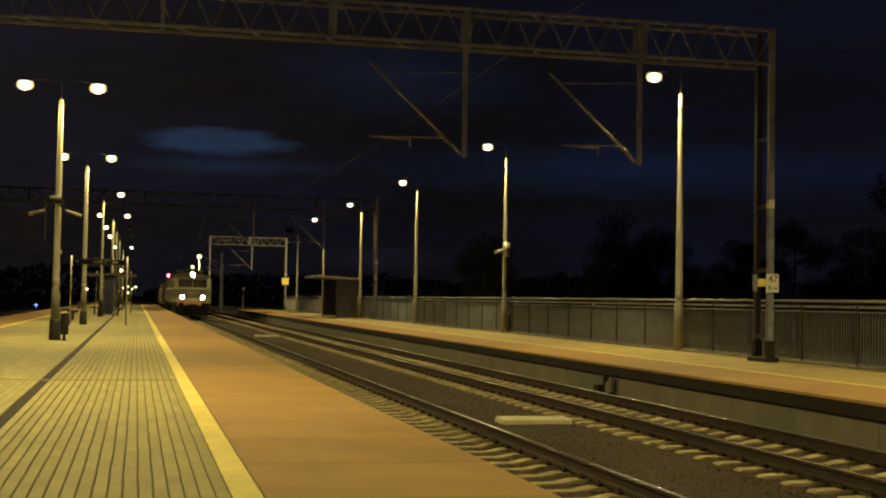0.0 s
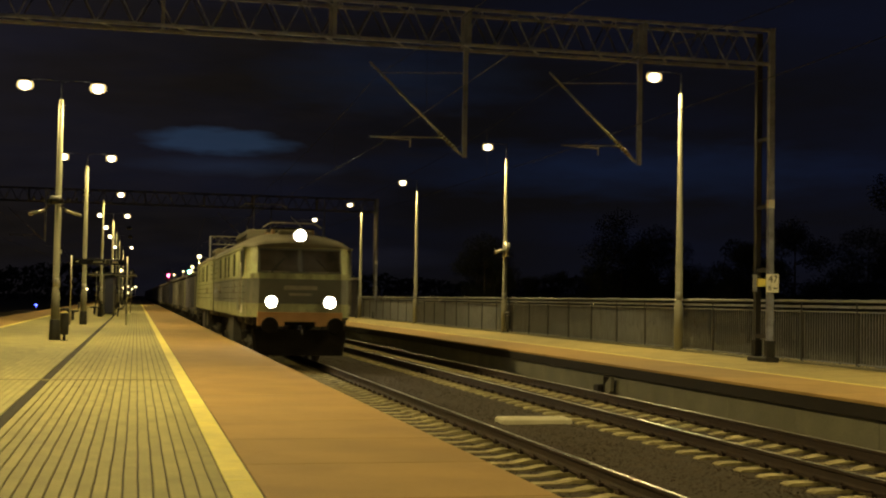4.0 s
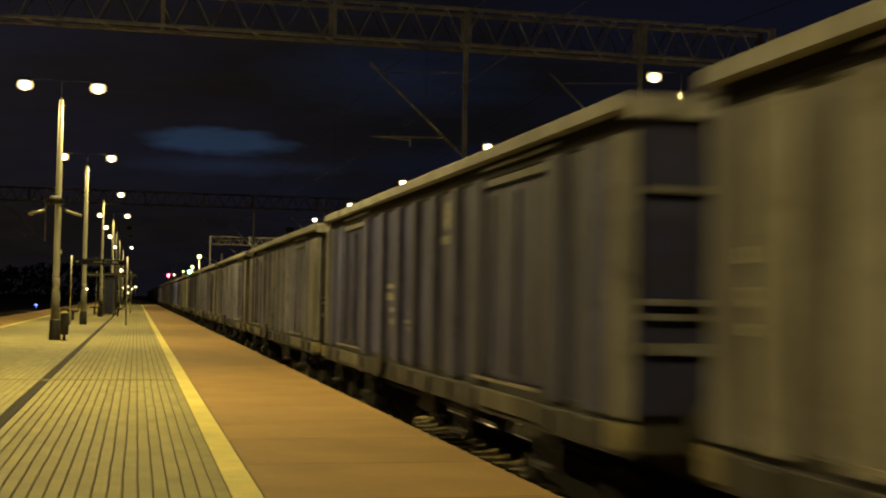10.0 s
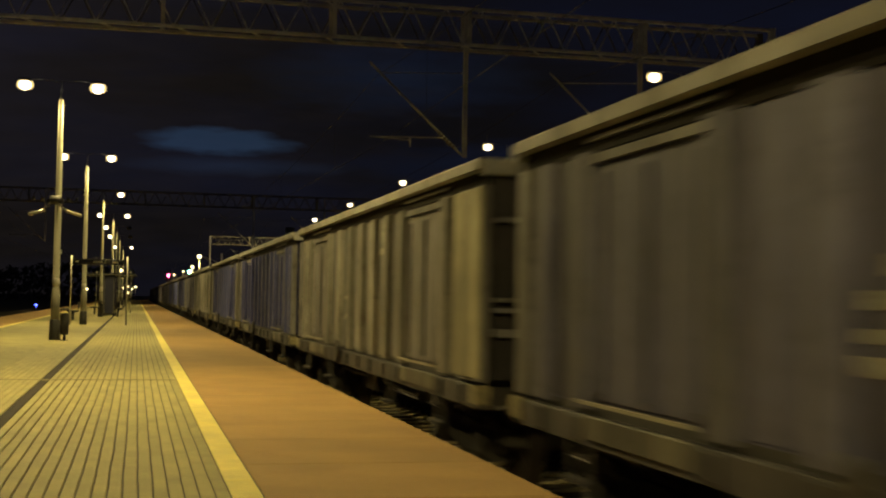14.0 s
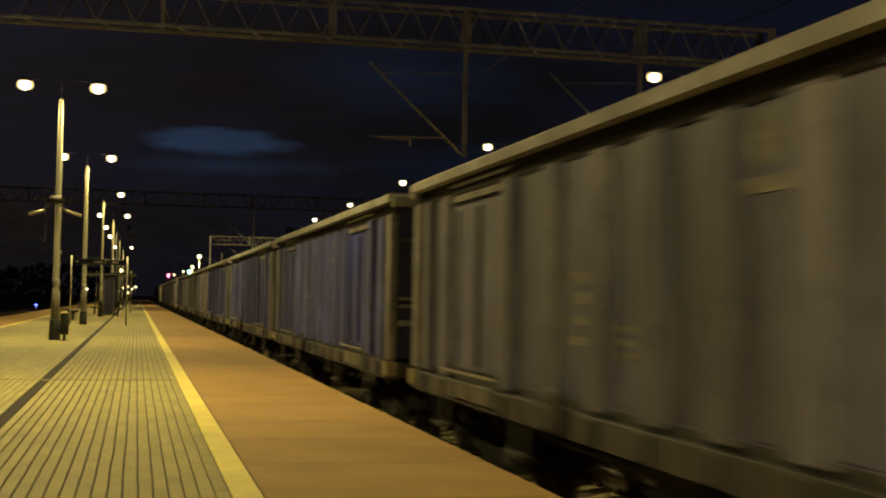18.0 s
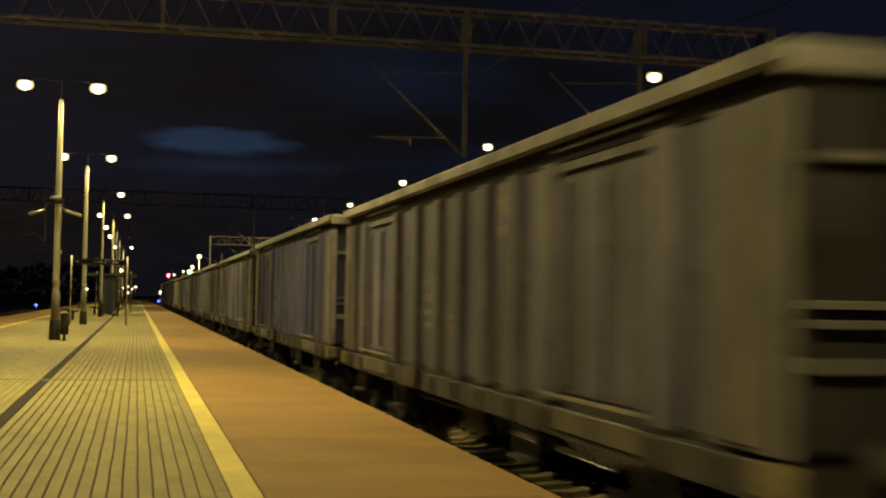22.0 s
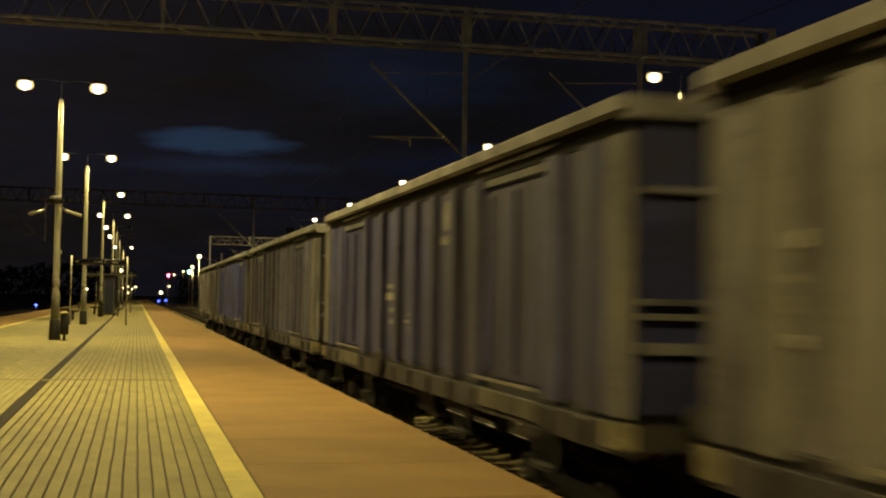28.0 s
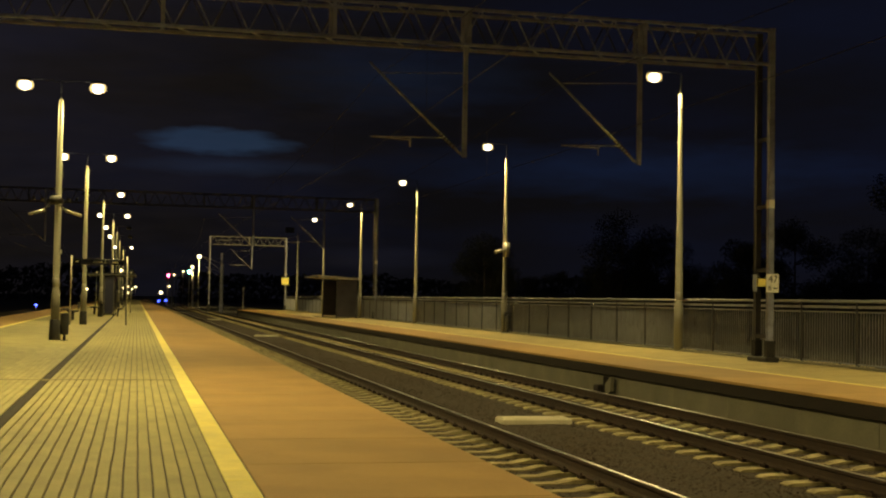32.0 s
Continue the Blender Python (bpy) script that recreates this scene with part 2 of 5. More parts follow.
class Build:
    """Collects boxes, bars, tubes and lofts into one mesh."""

    def __init__(self):
        self.v, self.f, self.s = [], [], []

    def add(self, verts, faces, smooth=False):
        k = len(self.v)
        self.v += [tuple(p) for p in verts]
        self.f += [tuple(i + k for i in f) for f in faces]
        self.s += [smooth] * len(faces)
        return self

    def box(self, x0, x1, y0, y1, z0, z1):
        v = [(x, y, z) for x in (x0, x1) for y in (y0, y1) for z in (z0, z1)]
        return self.add(v, [(0, 1, 3, 2), (4, 6, 7, 5), (0, 4, 5, 1), (2, 3, 7, 6), (0, 2, 6, 4), (1, 5, 7, 3)])

    def slab(self, x0, x1, y0, y1, z0, z1, c=0.01):
        """A box whose upper edges are worn off by c."""
        v = [(x0, y0, z0), (x1, y0, z0), (x1, y1, z0), (x0, y1, z0), (x0, y0, z1 - c), (x1, y0, z1 - c), (x1, y1, z1 - c), (x0, y1, z1 - c),
             (x0 + c, y0 + c, z1), (x1 - c, y0 + c, z1), (x1 - c, y1 - c, z1), (x0 + c, y1 - c, z1)]
        f = [(3, 2, 1, 0), (8, 9, 10, 11)]
        for i in range(4):
            j = (i + 1) % 4
            f += [(i, j, j + 4, i + 4), (i + 4, j + 4, j + 8, i + 8)]
        return self.add(v, f)

    def loft(self, rings, caps=True, smooth=False, closed=True):
        n = len(rings[0])
        f = []
        for a in range(len(rings) - 1):
            for i in range(n if closed else n - 1):
                j = (i + 1) % n
                f.append((a * n + i, a * n + j, (a + 1) * n + j, (a + 1) * n + i))
        k = len(self.f)
        self.add([p for r in rings for p in r], f, smooth)
        if caps and closed:
            base = len(self.v) - n * len(rings)
            self.f += [tuple(base + i for i in reversed(range(n))), tuple(base + n * (len(rings) - 1) + i for i in range(n))]
            self.s += [False, False]
        return self

    def tube(self, a, b, r0, r1=None, n=10, smooth=True):
        a, b = Vector(a), Vector(b)
        r1 = r0 if r1 is None else r1
        d = (b - a).normalized()
        u = d.orthogonal().normalized()
        w = d.cross(u)
        ring = lambda c, r: [c + (u * math.cos(2 * math.pi * i / n) + w * math.sin(2 * math.pi * i / n)) * r for i in range(n)]
        return self.loft([ring(a, r0), ring(b, r1)], True, smooth)

    def turned(self, a, axis, rings, n=14):
        """A turned shape: rings of (distance along the axis, radius)."""
        a, d = Vector(a), Vector(axis).normalized()
        u = d.orthogonal().normalized()
        w = d.cross(u)
        return self.loft([[a + d * h + (u * math.cos(2 * math.pi * i / n) + w * math.sin(2 * math.pi * i / n)) * r for i in range(n)] for h, r in rings], True, True)

    def bar(self, a, b, w, h, up=(0, 0, 1)):
        a, b = Vector(a), Vector(b)
        d = (b - a).normalized()
        s = d.cross(Vector(up))
        s = s.normalized() if s.length > 1e-4 else Vector((1, 0, 0))
        t = s.cross(d)
        ring = lambda c: [c + s * (w / 2 * i) + t * (h / 2 * j) for i, j in ((-1, -1), (1, -1), (1, 1), (-1, 1))]
        return self.loft([ring(a), ring(b)])

    def wire(self, pts, r, n=4):
        """One bent tube through the points."""
        pts = [Vector(p) for p in pts]
        rings = []
        for i, p in enumerate(pts):
            d = (pts[min(i + 1, len(pts) - 1)] - pts[max(i - 1, 0)]).normalized()
            u = d.cross(Vector((0, 0, 1)))
            u = u.normalized() if u.length > 1e-3 else Vector((1, 0, 0))
            w = u.cross(d)
            rings.append([p + (u * math.cos(2 * math.pi * k / n) + w * math.sin(2 * math.pi * k / n)) * r for k in range(n)])
        return self.loft(rings, True, n > 4)

    def mesh(self, name, bevel=0.0):
        me = bpy.data.meshes.new(name)
        me.from_pydata(self.v, [], self.f)
        bm = bmesh.new()
        bm.from_mesh(me)
        bmesh.ops.recalc_face_normals(bm, faces=bm.faces)
        if bevel:
            bmesh.ops.bevel(bm, geom=[e for e in bm.edges if len(e.link_faces) == 2 and e.calc_face_angle(0) > 0.6], offset=bevel, segments=1, affect="EDGES", profile=0.5)
        bm.to_mesh(me)
        bm.free()
        if not bevel and len(me.polygons) == len(self.s):
            me.polygons.foreach_set("use_smooth", self.s)
        return me


def part(name, build, mat, parent=None, label="", bevel=0.0, at=None):
    """Links a build, or a mesh already made, as one object under a thing or a part."""
    me = build if isinstance(build, bpy.types.Mesh) else build.mesh(name, bevel)
    if not me.materials:
        me.materials.append(mat)
    ob = new(name, me)
    if parent:
        ob.parent = parent
    if at is not None:
        ob.matrix_basis = at if isinstance(at, Matrix) else Matrix.Translation(at)
    if label:
        ob["label"] = label
    return ob


def thing(name, label, category, group="", kind="", at=(0, 0, 0)):
    ob = new(name)
    ob.empty_display_size = 0.2
    ob.matrix_basis = at if isinstance(at, Matrix) else Matrix.Translation(at)
    return tagged(ob, label, category, group, kind)


def setting(name, build, mat, label="", category="", bevel=0.0):
    return tagged(part(name, build, mat, bevel=bevel), label, category, kind="structure")

# ---- ground, ballast, rails ----
g = Build()
ys = [-1500, -200, 0, 60, 150, 400, 1500, 3200]
xs = [-2500, -300, -40, -14, -9.0, 3.2, 16.4, 20, 45, 300, 2500]
grid = [[(x, y, -0.62) for x in xs] for y in ys]
g.add([p for r in grid for p in r], [(a * len(xs) + i, a * len(xs) + i + 1, (a + 1) * len(xs) + i + 1, (a + 1) * len(xs) + i) for a in range(len(ys) - 1) for i in range(len(xs) - 1)])
setting("ground", g, SOIL, "dark bare earth and grass around the station", "ground")


def ballast_bed(name, x0, x1, y0=-450, y1=760):
    b = Build()
    rows = [-450, -60, 0] + [i * 1.5 for i in range(4, 80)] + [140, 220, 400, 760]
    cols = [x0 + (x1 - x0) * i / 22 for i in range(23)]
    v = []
    for y in rows:
        for i, x in enumerate(cols):
            v.append((x, y, -0.225 - 0.022 * min(1, max(0, 5.2 - x)) + 0.014 * noise.noise((x * 2.3, y * 1.9, 3.0)) - (0.30 if i in (0, 22) else 0)))
    n = len(cols)
    b.add(v, [(a * n + i, a * n + i + 1, (a + 1) * n + i + 1, (a + 1) * n + i) for a in range(len(rows) - 1) for i in range(n - 1)])
    return setting(name, b, BALLAST, "dark brown crushed-stone track ballast", "ballast")


ballast_bed("ballast", 2.6, 10.3)
ballast_bed("ballast_left", -13.6, -6.2)

# loose stones on the bed, where they can be told apart
rng = np.random.default_rng(4)
octa = np.array([(1, 0, 0), (0, 1, 0), (-1, 0, 0), (0, -1, 0), (0, 0, 1), (0, 0, -1)], float)
tri = np.array([(0, 1, 4), (1, 2, 4), (2, 3, 4), (3, 0, 4), (1, 0, 5), (2, 1, 5), (3, 2, 5), (0, 3, 5)])
N = 42000
sy = 8 + 50 * rng.random(N) ** 1.7
sx = rng.uniform(3.3, 9.85, N)
r = rng.uniform(0.008, 0.020, N)
jit = octa[None] * rng.uniform(0.65, 1.25, (N, 6, 1)) + rng.normal(0, 0.16, (N, 6, 3))
verts = jit * r[:, None, None] * np.array([1, 1, 0.5]) + np.stack([sx, sy, -0.226 - 0.022 * np.clip(5.2 - sx, 0, 1) + 0.008 * rng.random(N)], 1)[:, None]
faces = (tri[None] + 6 * np.arange(N)[:, None, None]).reshape(-1, 3)
me = bpy.data.meshes.new("ballast_stones")
me.from_pydata(verts.reshape(-1, 3).tolist(), [], faces.tolist())
me.materials.append(STONE)
tagged(new("ballast_stones", me), "loose dark crushed stones between the rails", "gravel", kind="stuff")

RAIL_PROFILE = [(-0.075, -0.172), (0.075, -0.172), (0.075, -0.160), (0.022, -0.146), (0.009, -0.125), (0.009, -0.05), (0.035, -0.036), (0.035, -0.010),
                (0.026, -0.001), (-0.026, -0.001), (-0.035, -0.010), (-0.035, -0.036), (-0.009, -0.05), (-0.009, -0.125), (-0.022, -0.146), (-0.075, -0.160)]
HEAD_PROFILE = [(-0.027, -0.004), (0.027, -0.004), (0.024, 0.0), (-0.024, 0.0)]


def sleeper_mesh():
    b = Build()
    rings = []
    for x, top, w in ((-1.22, -0.215, 0.11), (-1.16, -0.192, 0.125), (-0.98, -0.185, 0.14), (-0.55, -0.185, 0.14), (-0.35, -0.225, 0.115), (0.35, -0.225, 0.115),
                      (0.55, -0.185, 0.14), (0.98, -0.185, 0.14), (1.16, -0.192, 0.125), (1.22, -0.215, 0.11)):
        rings.append([(x, -w, -0.36), (x, w, -0.36), (x, w * 0.86, top), (x, -w * 0.86, top)])
    b.loft(rings)
    return b.mesh("sleeper")


SLEEPER_MESH = sleeper_mesh()
SLEEPER_MESH.materials.append(SLEEPER)
clip_b = Build()
for sx_ in (-0.7525, 0.7525):
    for d in (-0.095, 0.095):
        clip_b.box(sx_ + d - 0.03, sx_ + d + 0.03, -0.06, 0.06, -0.19, -0.145)
        clip_b.tube((sx_ + d, 0, -0.19), (sx_ + d, 0, -0.12), 0.016, n=6)
CLIP_MESH = clip_b.mesh("rail_fastening")
CLIP_MESH.materials.append(RUST)


def railway(name, ax, phase, y0, y1, near, label):
    track = thing(name, label, "railway track", kind="structure", at=(ax, 0, 0))
    for x in (-0.7525, 0.7525):
        b = Build().loft([[(x + px, y, pz) for px, pz in RAIL_PROFILE] for y in (-450, 0, 60, 760)])
        rail = part("rail", b, RUST, track, "rust-brown steel rail")
        part("rail_head", Build().loft([[(x + px, y, pz) for px, pz in HEAD_PROFILE] for y in (-450, 0, 60, 760)]), RAIL_TOP, rail, "polished bright running surface")
    rest = Build()
    first = math.ceil((y0 - phase) / 0.6)
    for i in range(first, int((y1 - phase) / 0.6)):
        y = phase + 0.6 * i
        if near[0] < y < near[1]:
            part("sleeper", SLEEPER_MESH, SLEEPER, track, at=(0, y, 0))
            if y < 36:
                part("rail_fastening", CLIP_MESH, RUST, track, at=(0, y, 0))
        else:
            rest.slab(-1.22, 1.22, y - 0.13, y + 0.13, -0.36, -0.19)
    far = part("joined_sleeper", rest, SLEEPER, track)
    far["kind"] = "stuff"
    return track


railway("track_1", AX1, 18.88, -30, 260, (7, 75), "track with rusty rails on pale concrete sleepers")
railway("track_2", AX2, 18.40, -30, 260, (10, 85), "track with rusty rails on pale concrete sleepers")
railway("track_3", -8.05, 18.0, 20, 260, (40, 60), "track with rusty rails beyond the island platform")

# flat concrete blocks lying between the tracks
for y in (21.0, 67.1, 113.0):
    b = Build()
    b.slab(-0.60, 0.60, -0.24, 0.24, -0.25, -0.125, 0.03)
    for x in (-0.4, 0.4):
        b.box(x - 0.05, x + 0.05, -0.05, 0.05, -0.13, -0.115)
    tagged(part("concrete_cover", b, material("pale_concrete", (0.60, 0.56, 0.40), 0.8, vary=0.15, scale=3, bump=0.2) if y < 30 else bpy.data.materials["pale_concrete"], at=(6.55, y, 0)),
           "pale concrete cable-pit cover lying in the ballast", "cable cover", "covers between the tracks")

# ---- near (island) platform ----
LEFT_EDGE = -6.75
b = Build()
b.box(LEFT_EDGE + 0.25, EDGE1 - 0.22, -60, 330, -0.6, TOP1 - 0.20)
near_platform = setting("platform_near", b, CONCRETE, "island platform of concrete with grey and red paving", "platform")
for x0, x1 in ((LEFT_EDGE, LEFT_EDGE + 0.9), (EDGE1 - 0.9, EDGE1)):
    part("edge_beam", Build().box(x0, x1, -60, 330, TOP1 - 0.22, TOP1 - 0.062), CONCRETE, near_platform, "overhanging concrete platform edge")
part("paving_bed", Build().box(LEFT_EDGE + 0.1, EDGE1 - 0.05, -60, 330, TOP1 - 0.06, TOP1 - 0.014), JOINT, near_platform, "dark sand joints")


def rows_of(name, mat, x0, x1, count, cuts, gap, chamfer, far_end, parent, label="", wavy=0.0):
    """Long rows of paving stones side by side; the nearest are single pieces, the rest one sheet."""
    w = (x1 - x0) / count
    rest = Build()
    for a, z in zip(cuts[:-1], cuts[1:]):
        end = 0.028 if name == "paving_row" else 0.006
        piece = Build().slab(gap / 2, w - gap / 2, end, z - a - end, -0.05, 0, chamfer).mesh(name)
        piece.materials.append(mat)
        for i in range(count):
            if wavy:
                steps = [a + end + (z - a - 2 * end) * k / 40 for k in range(41)]
                edge = lambda j, y: 0.0 if j in (0, count) else wavy * noise.noise((j * 1.7, y * 0.9, 4.0)) + wavy * 0.5 * noise.noise((j * 2.9, y * 2.6, 9.0))
                row = Build().loft([[(gap / 2 + edge(i, y), y - a, -0.05), (w - gap / 2 + edge(i + 1, y), y - a, -0.05), (w - gap / 2 + edge(i + 1, y), y - a, -chamfer), (w - gap / 2 - chamfer + edge(i + 1, y), y - a, 0),
                                     (gap / 2 + chamfer + edge(i, y), y - a, 0), (gap / 2 + edge(i, y), y - a, -chamfer)] for y in steps])
                part(name, row, mat, parent, at=(x0 + i * w, a, TOP1))
            else:
                part(name, piece, mat, parent, at=(x0 + i * w, a, TOP1))
    for i in range(count):
        rest.slab(x0 + i * w + gap / 2, x0 + (i + 1) * w - gap / 2, cuts[-1] + 0.006, far_end, TOP1 - 0.05, TOP1, chamfer)
        rest.slab(x0 + i * w + gap / 2, x0 + (i + 1) * w - gap / 2, -60, cuts[0] - 0.006, TOP1 - 0.05, TOP1, chamfer)
    far = part("joined_" + name, rest, mat, parent, label)
    far["kind"] = "stuff"


rows_of("paving_row", PAVER, -1.193, 0.616, 19, [5.6, 19.72, 32.4], 0.012, 0.005, 330, near_platform, wavy=0.007)
rows_of("paving_row", PAVER, -4.62, -1.32, 35, [10.0, 19.72, 32.4], 0.005, 0.003, 330, near_platform)
part("cross_strip", Build().slab(-4.62, 0.616, 19.62, 19.82, TOP1 - 0.045, TOP1 + 0.002, 0.004), CROSS, near_platform, "dark strip across the paving")
part("drain_channel", Build().slab(-1.318, -1.195, -60, 330, TOP1 - 0.05, TOP1 - 0.006, 0.006), DRAIN, near_platform, "dark drain channel along the paving")
rows_of("yellow_strip", YELLOW, 0.62, 0.815, 1, [5.0 + 2.0 * i for i in range(20)], 0.006, 0.003, 330, near_platform)
rows_of("red_slab", RED_PAVER, 0.825, 2.70, 1, [4.6 + 1.75 * i for i in range(30)], 0.004, 0.004, 330, near_platform)
rows_of("yellow_strip", YELLOW, -4.83, -4.63, 1, [30.0, 50.0, 70.0], 0.006, 0.003, 330, near_platform)
rows_of("red_slab", RED_PAVER, LEFT_EDGE, -4.84, 1, [30.0, 50.0, 70.0], 0.004, 0.004, 330, near_platform)

# ---- far platform ----
FAR_END = 134.0
b = Build()
b.box(EDGE2 + 0.16, 16.6, -40, FAR_END, -0.6, TOP2 - 0.26)
far_platform = setting("platform_far", b, CONCRETE, "side platform with a pale concrete wall and red edge paving", "platform")
# edge beam coloured near black; the overhang's shadow is put into its colour
part("edge_beam", Build().box(EDGE2, 16.5, -40, FAR_END, TOP2 - 0.25, TOP2 - 0.05), DARK_EDGE, far_platform, "overhanging platform edge, coloured near black for its shadow")
for i in range(60):
    y = -10 + i * 2.4
    part("wall_panel", Build().slab(EDGE2 + 0.10, EDGE2 + 0.165, y + 0.006, y + 2.394, -0.45, TOP2 - 0.255, 0.0), CONCRETE, far_platform)
for i in range(75):
    y = -16 + i * 2.0
    part("red_slab", Build().slab(EDGE2 - 0.03, EDGE2 + 1.89, y + 0.004, y + 1.996, TOP2 - 0.05, TOP2, 0.008), RED_PAVER, far_platform)
part("yellow_strip", Build().slab(EDGE2 + 1.90, EDGE2 + 2.02, -40, FAR_END, TOP2 - 0.05, TOP2 + 0.001, 0.003), YELLOW, far_platform)
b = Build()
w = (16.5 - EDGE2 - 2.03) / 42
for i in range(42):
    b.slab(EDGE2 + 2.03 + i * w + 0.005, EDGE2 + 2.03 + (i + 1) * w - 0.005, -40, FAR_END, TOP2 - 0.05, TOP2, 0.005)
# rows use the brighter far copy of the paver
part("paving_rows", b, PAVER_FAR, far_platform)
part("paving_kerb", Build().slab(FENCE_X - 0.24, FENCE_X - 0.12, -40, FAR_END, TOP2 - 0.05, TOP2 + 0.06, 0.01), CONCRETE, far_platform)

# small signal transformer box on the wall of the far platform
box_ = thing("trackside_box", "small dark trackside bracket and box at the far platform wall", "trackside box", at=(EDGE2 - 0.06, 27.0, 0))
part("case", Build().slab(-0.12, 0.10, 0.06, 0.34, -0.25, 0.02, 0.03), DARK_EDGE, box_, bevel=0.012)
part("bracket", Build().loft([[(x, -0.36, -0.10), (x, 0.04, -0.22), (x, 0.04, 0.02), (x, -0.36, 0.22)] for x in (0.02, 0.10)]), CONCRETE, box_, "pale slanting bracket plate")
part("rib", Build().box(0.0, 0.11, -0.02, 0.05, -0.26, 0.20), DARK_EDGE, box_)
part("foot", Build().box(-0.1, 0.1, -0.4, 0.36, -0.27, -0.23), CONCRETE, box_)

# ---- fence behind the far platform ----
fence = thing("fence", "grey steel railing fence behind the platform", "fence", at=(FENCE_X, 0, TOP2))
POST_STEP = 2.4
far_bars = Build()
bar_mesh = Build().box(-0.012, 0.012, -0.008, 0.008, 0.10, 1.19).mesh("bar")
bar_mesh.materials.append(FENCE)
post_mesh = Build().box(-0.03, 0.03, -0.03, 0.03, -0.05, 1.46).box(-0.07, 0.07, -0.07, 0.07, 0, 0.012).mesh("post")
# posts take the shaded tone, darker than the bars
post_mesh.materials.append(TRUSS_DARK)
y = 18.0
while y < FAR_END:
    part("post", post_mesh, FENCE, fence, at=(0, y, 0))
    for i in range(1, 21):
        yy = y + i * POST_STEP / 21
        if yy < 46:
            part("bar", bar_mesh, FENCE, fence, at=(0, yy, 0))
        else:
            far_bars.box(-0.012, 0.012, yy - 0.008, yy + 0.008, 0.10, 1.19)
    y += POST_STEP
ob = part("joined_bar", far_bars, FENCE, fence)
ob["kind"] = "stuff"
part("handrail", Build().tube((0, 17, 1.44), (0, FAR_END, 1.44), 0.038), FENCE, fence)
part("top_rail", Build().box(-0.022, 0.022, 17, FAR_END, 1.285, 1.35), FENCE, fence)
part("upper_rail", Build().box(-0.02, 0.02, 17, FAR_END, 1.19, 1.225), FENCE, fence)
part("lower_rail", Build().box(-0.02, 0.02, 17, FAR_END, 0.07, 0.105), FENCE, fence)

# ---- lamp posts ----


def luminaire(post, x, z, lit):
    head = Build()
    head.loft([[(x + a, b_, c) for a, b_, c in ((-0.17, -0.15, z - 0.02), (0.17, -0.15, z - 0.02), (0.17, 0.15, z - 0.02), (-0.17, 0.15, z - 0.02))],
               [(x + a, b_, c) for a, b_, c in ((-0.16, -0.14, z + 0.03), (0.16, -0.14, z + 0.03), (0.16, 0.14, z + 0.03), (-0.16, 0.14, z + 0.03))],
               [(x + a, b_, c) for a, b_, c in ((-0.14, -0.09, z + 0.07), (0.14, -0.09, z + 0.07), (0.14, 0.09, z + 0.07), (-0.14, 0.09, z + 0.07))]])
    h = part("lamp_head", head, DARK_STEEL, post)
    lens = Build()
    lens.loft([[(x + 0.205 * s * math.cos(t * math.pi / 8), 0.19 * s * math.sin(t * math.pi / 8), z - 0.02 - dz) for t in range(16)] for s, dz in ((0.95, -0.02), (1.08, 0.05), (1.08, 0.13), (0.90, 0.19), (0.50, 0.22))], True, True)
    gl = part("lamp_glass", lens, LAMP_GLASS, h, "glowing warm lamp glass")
    gl.visible_shadow = False
    bl = part("bulb", Build().turned((x, 0, z + 0.0), (0, 0, -1), [(0, 0.08), (0.05, 0.145), (0.13, 0.155), (0.20, 0.12), (0.235, 0.05)], 12), LAMP_BULB, h, "blazing white lamp bulb")
    bl.visible_shadow = False
    # plate added in front so this lamp's glow stays out of view
    if not lit:
        part("shield", Build().box(x - 0.42, x + 0.42, -0.26, -0.24, z - 0.36, z + 0.16).box(x - 0.42, x - 0.40, -0.26, 0.1, z - 0.36, z + 0.16), DARK_STEEL, h, "dark plate added to hide the lamp glass")


def lamp_post(x, base_z, top_z, head_z, reach, double, lit=True):
    paint, k = (POLE_OLIVE, 0.76) if double else (POLE_PAINT, 0.82)
    label = "pale steel lamp post with " + ("two arms and lit lamps" if double else "one arm and a lit lamp" if lit else "a lamp behind an added plate")
    post = thing("lamp_post", label, "lamp post", "platform lamps", at=(x, 0, base_z))
    shaft = Build().turned((0, 0, 0), (0, 0, 1), [(0, 0.155 * k), (1.28, 0.15 * k), (1.30, 0.125 * k), (top_z - base_z - 0.1, 0.064), (top_z - base_z - 0.03, 0.058), (top_z - base_z, 0.03)], 16)
    part("shaft", shaft, paint, post)
    part("collar", Build().turned((0, 0, 1.42), (0, 0, 1), [(0, 0.125 * k), (0.01, 0.130 * k), (0.24, 0.129 * k), (0.25, 0.12 * k)], 16), GALV, post, "pale band on the shaft")
    if double:
        part("base_sleeve", Build().turned((0, 0, 0), (0, 0, 1), [(0, 0.15), (0.03, 0.152), (0.52, 0.14), (0.55, 0.125)], 16), DARK_STEEL, post, "dark steel base sleeve")
    h = head_z - base_z
    part("spire", Build().tube((0, 0, top_z - base_z - 0.05), (0, 0, h + 0.05), 0.018), DARK_STEEL, post)
    ends = (-reach, reach) if double else (-reach,)
    for e in ends:
        s = 1 if e > 0 else -1
        arm = Build().wire([(0, 0, h + 0.02), (e * 0.45, 0, h + 0.06), (e - s * 0.18, 0, h + 0.05)], 0.010, 6)
        part("arm", arm, DARK_STEEL, post)
        luminaire(post, e, h, lit)
    return post


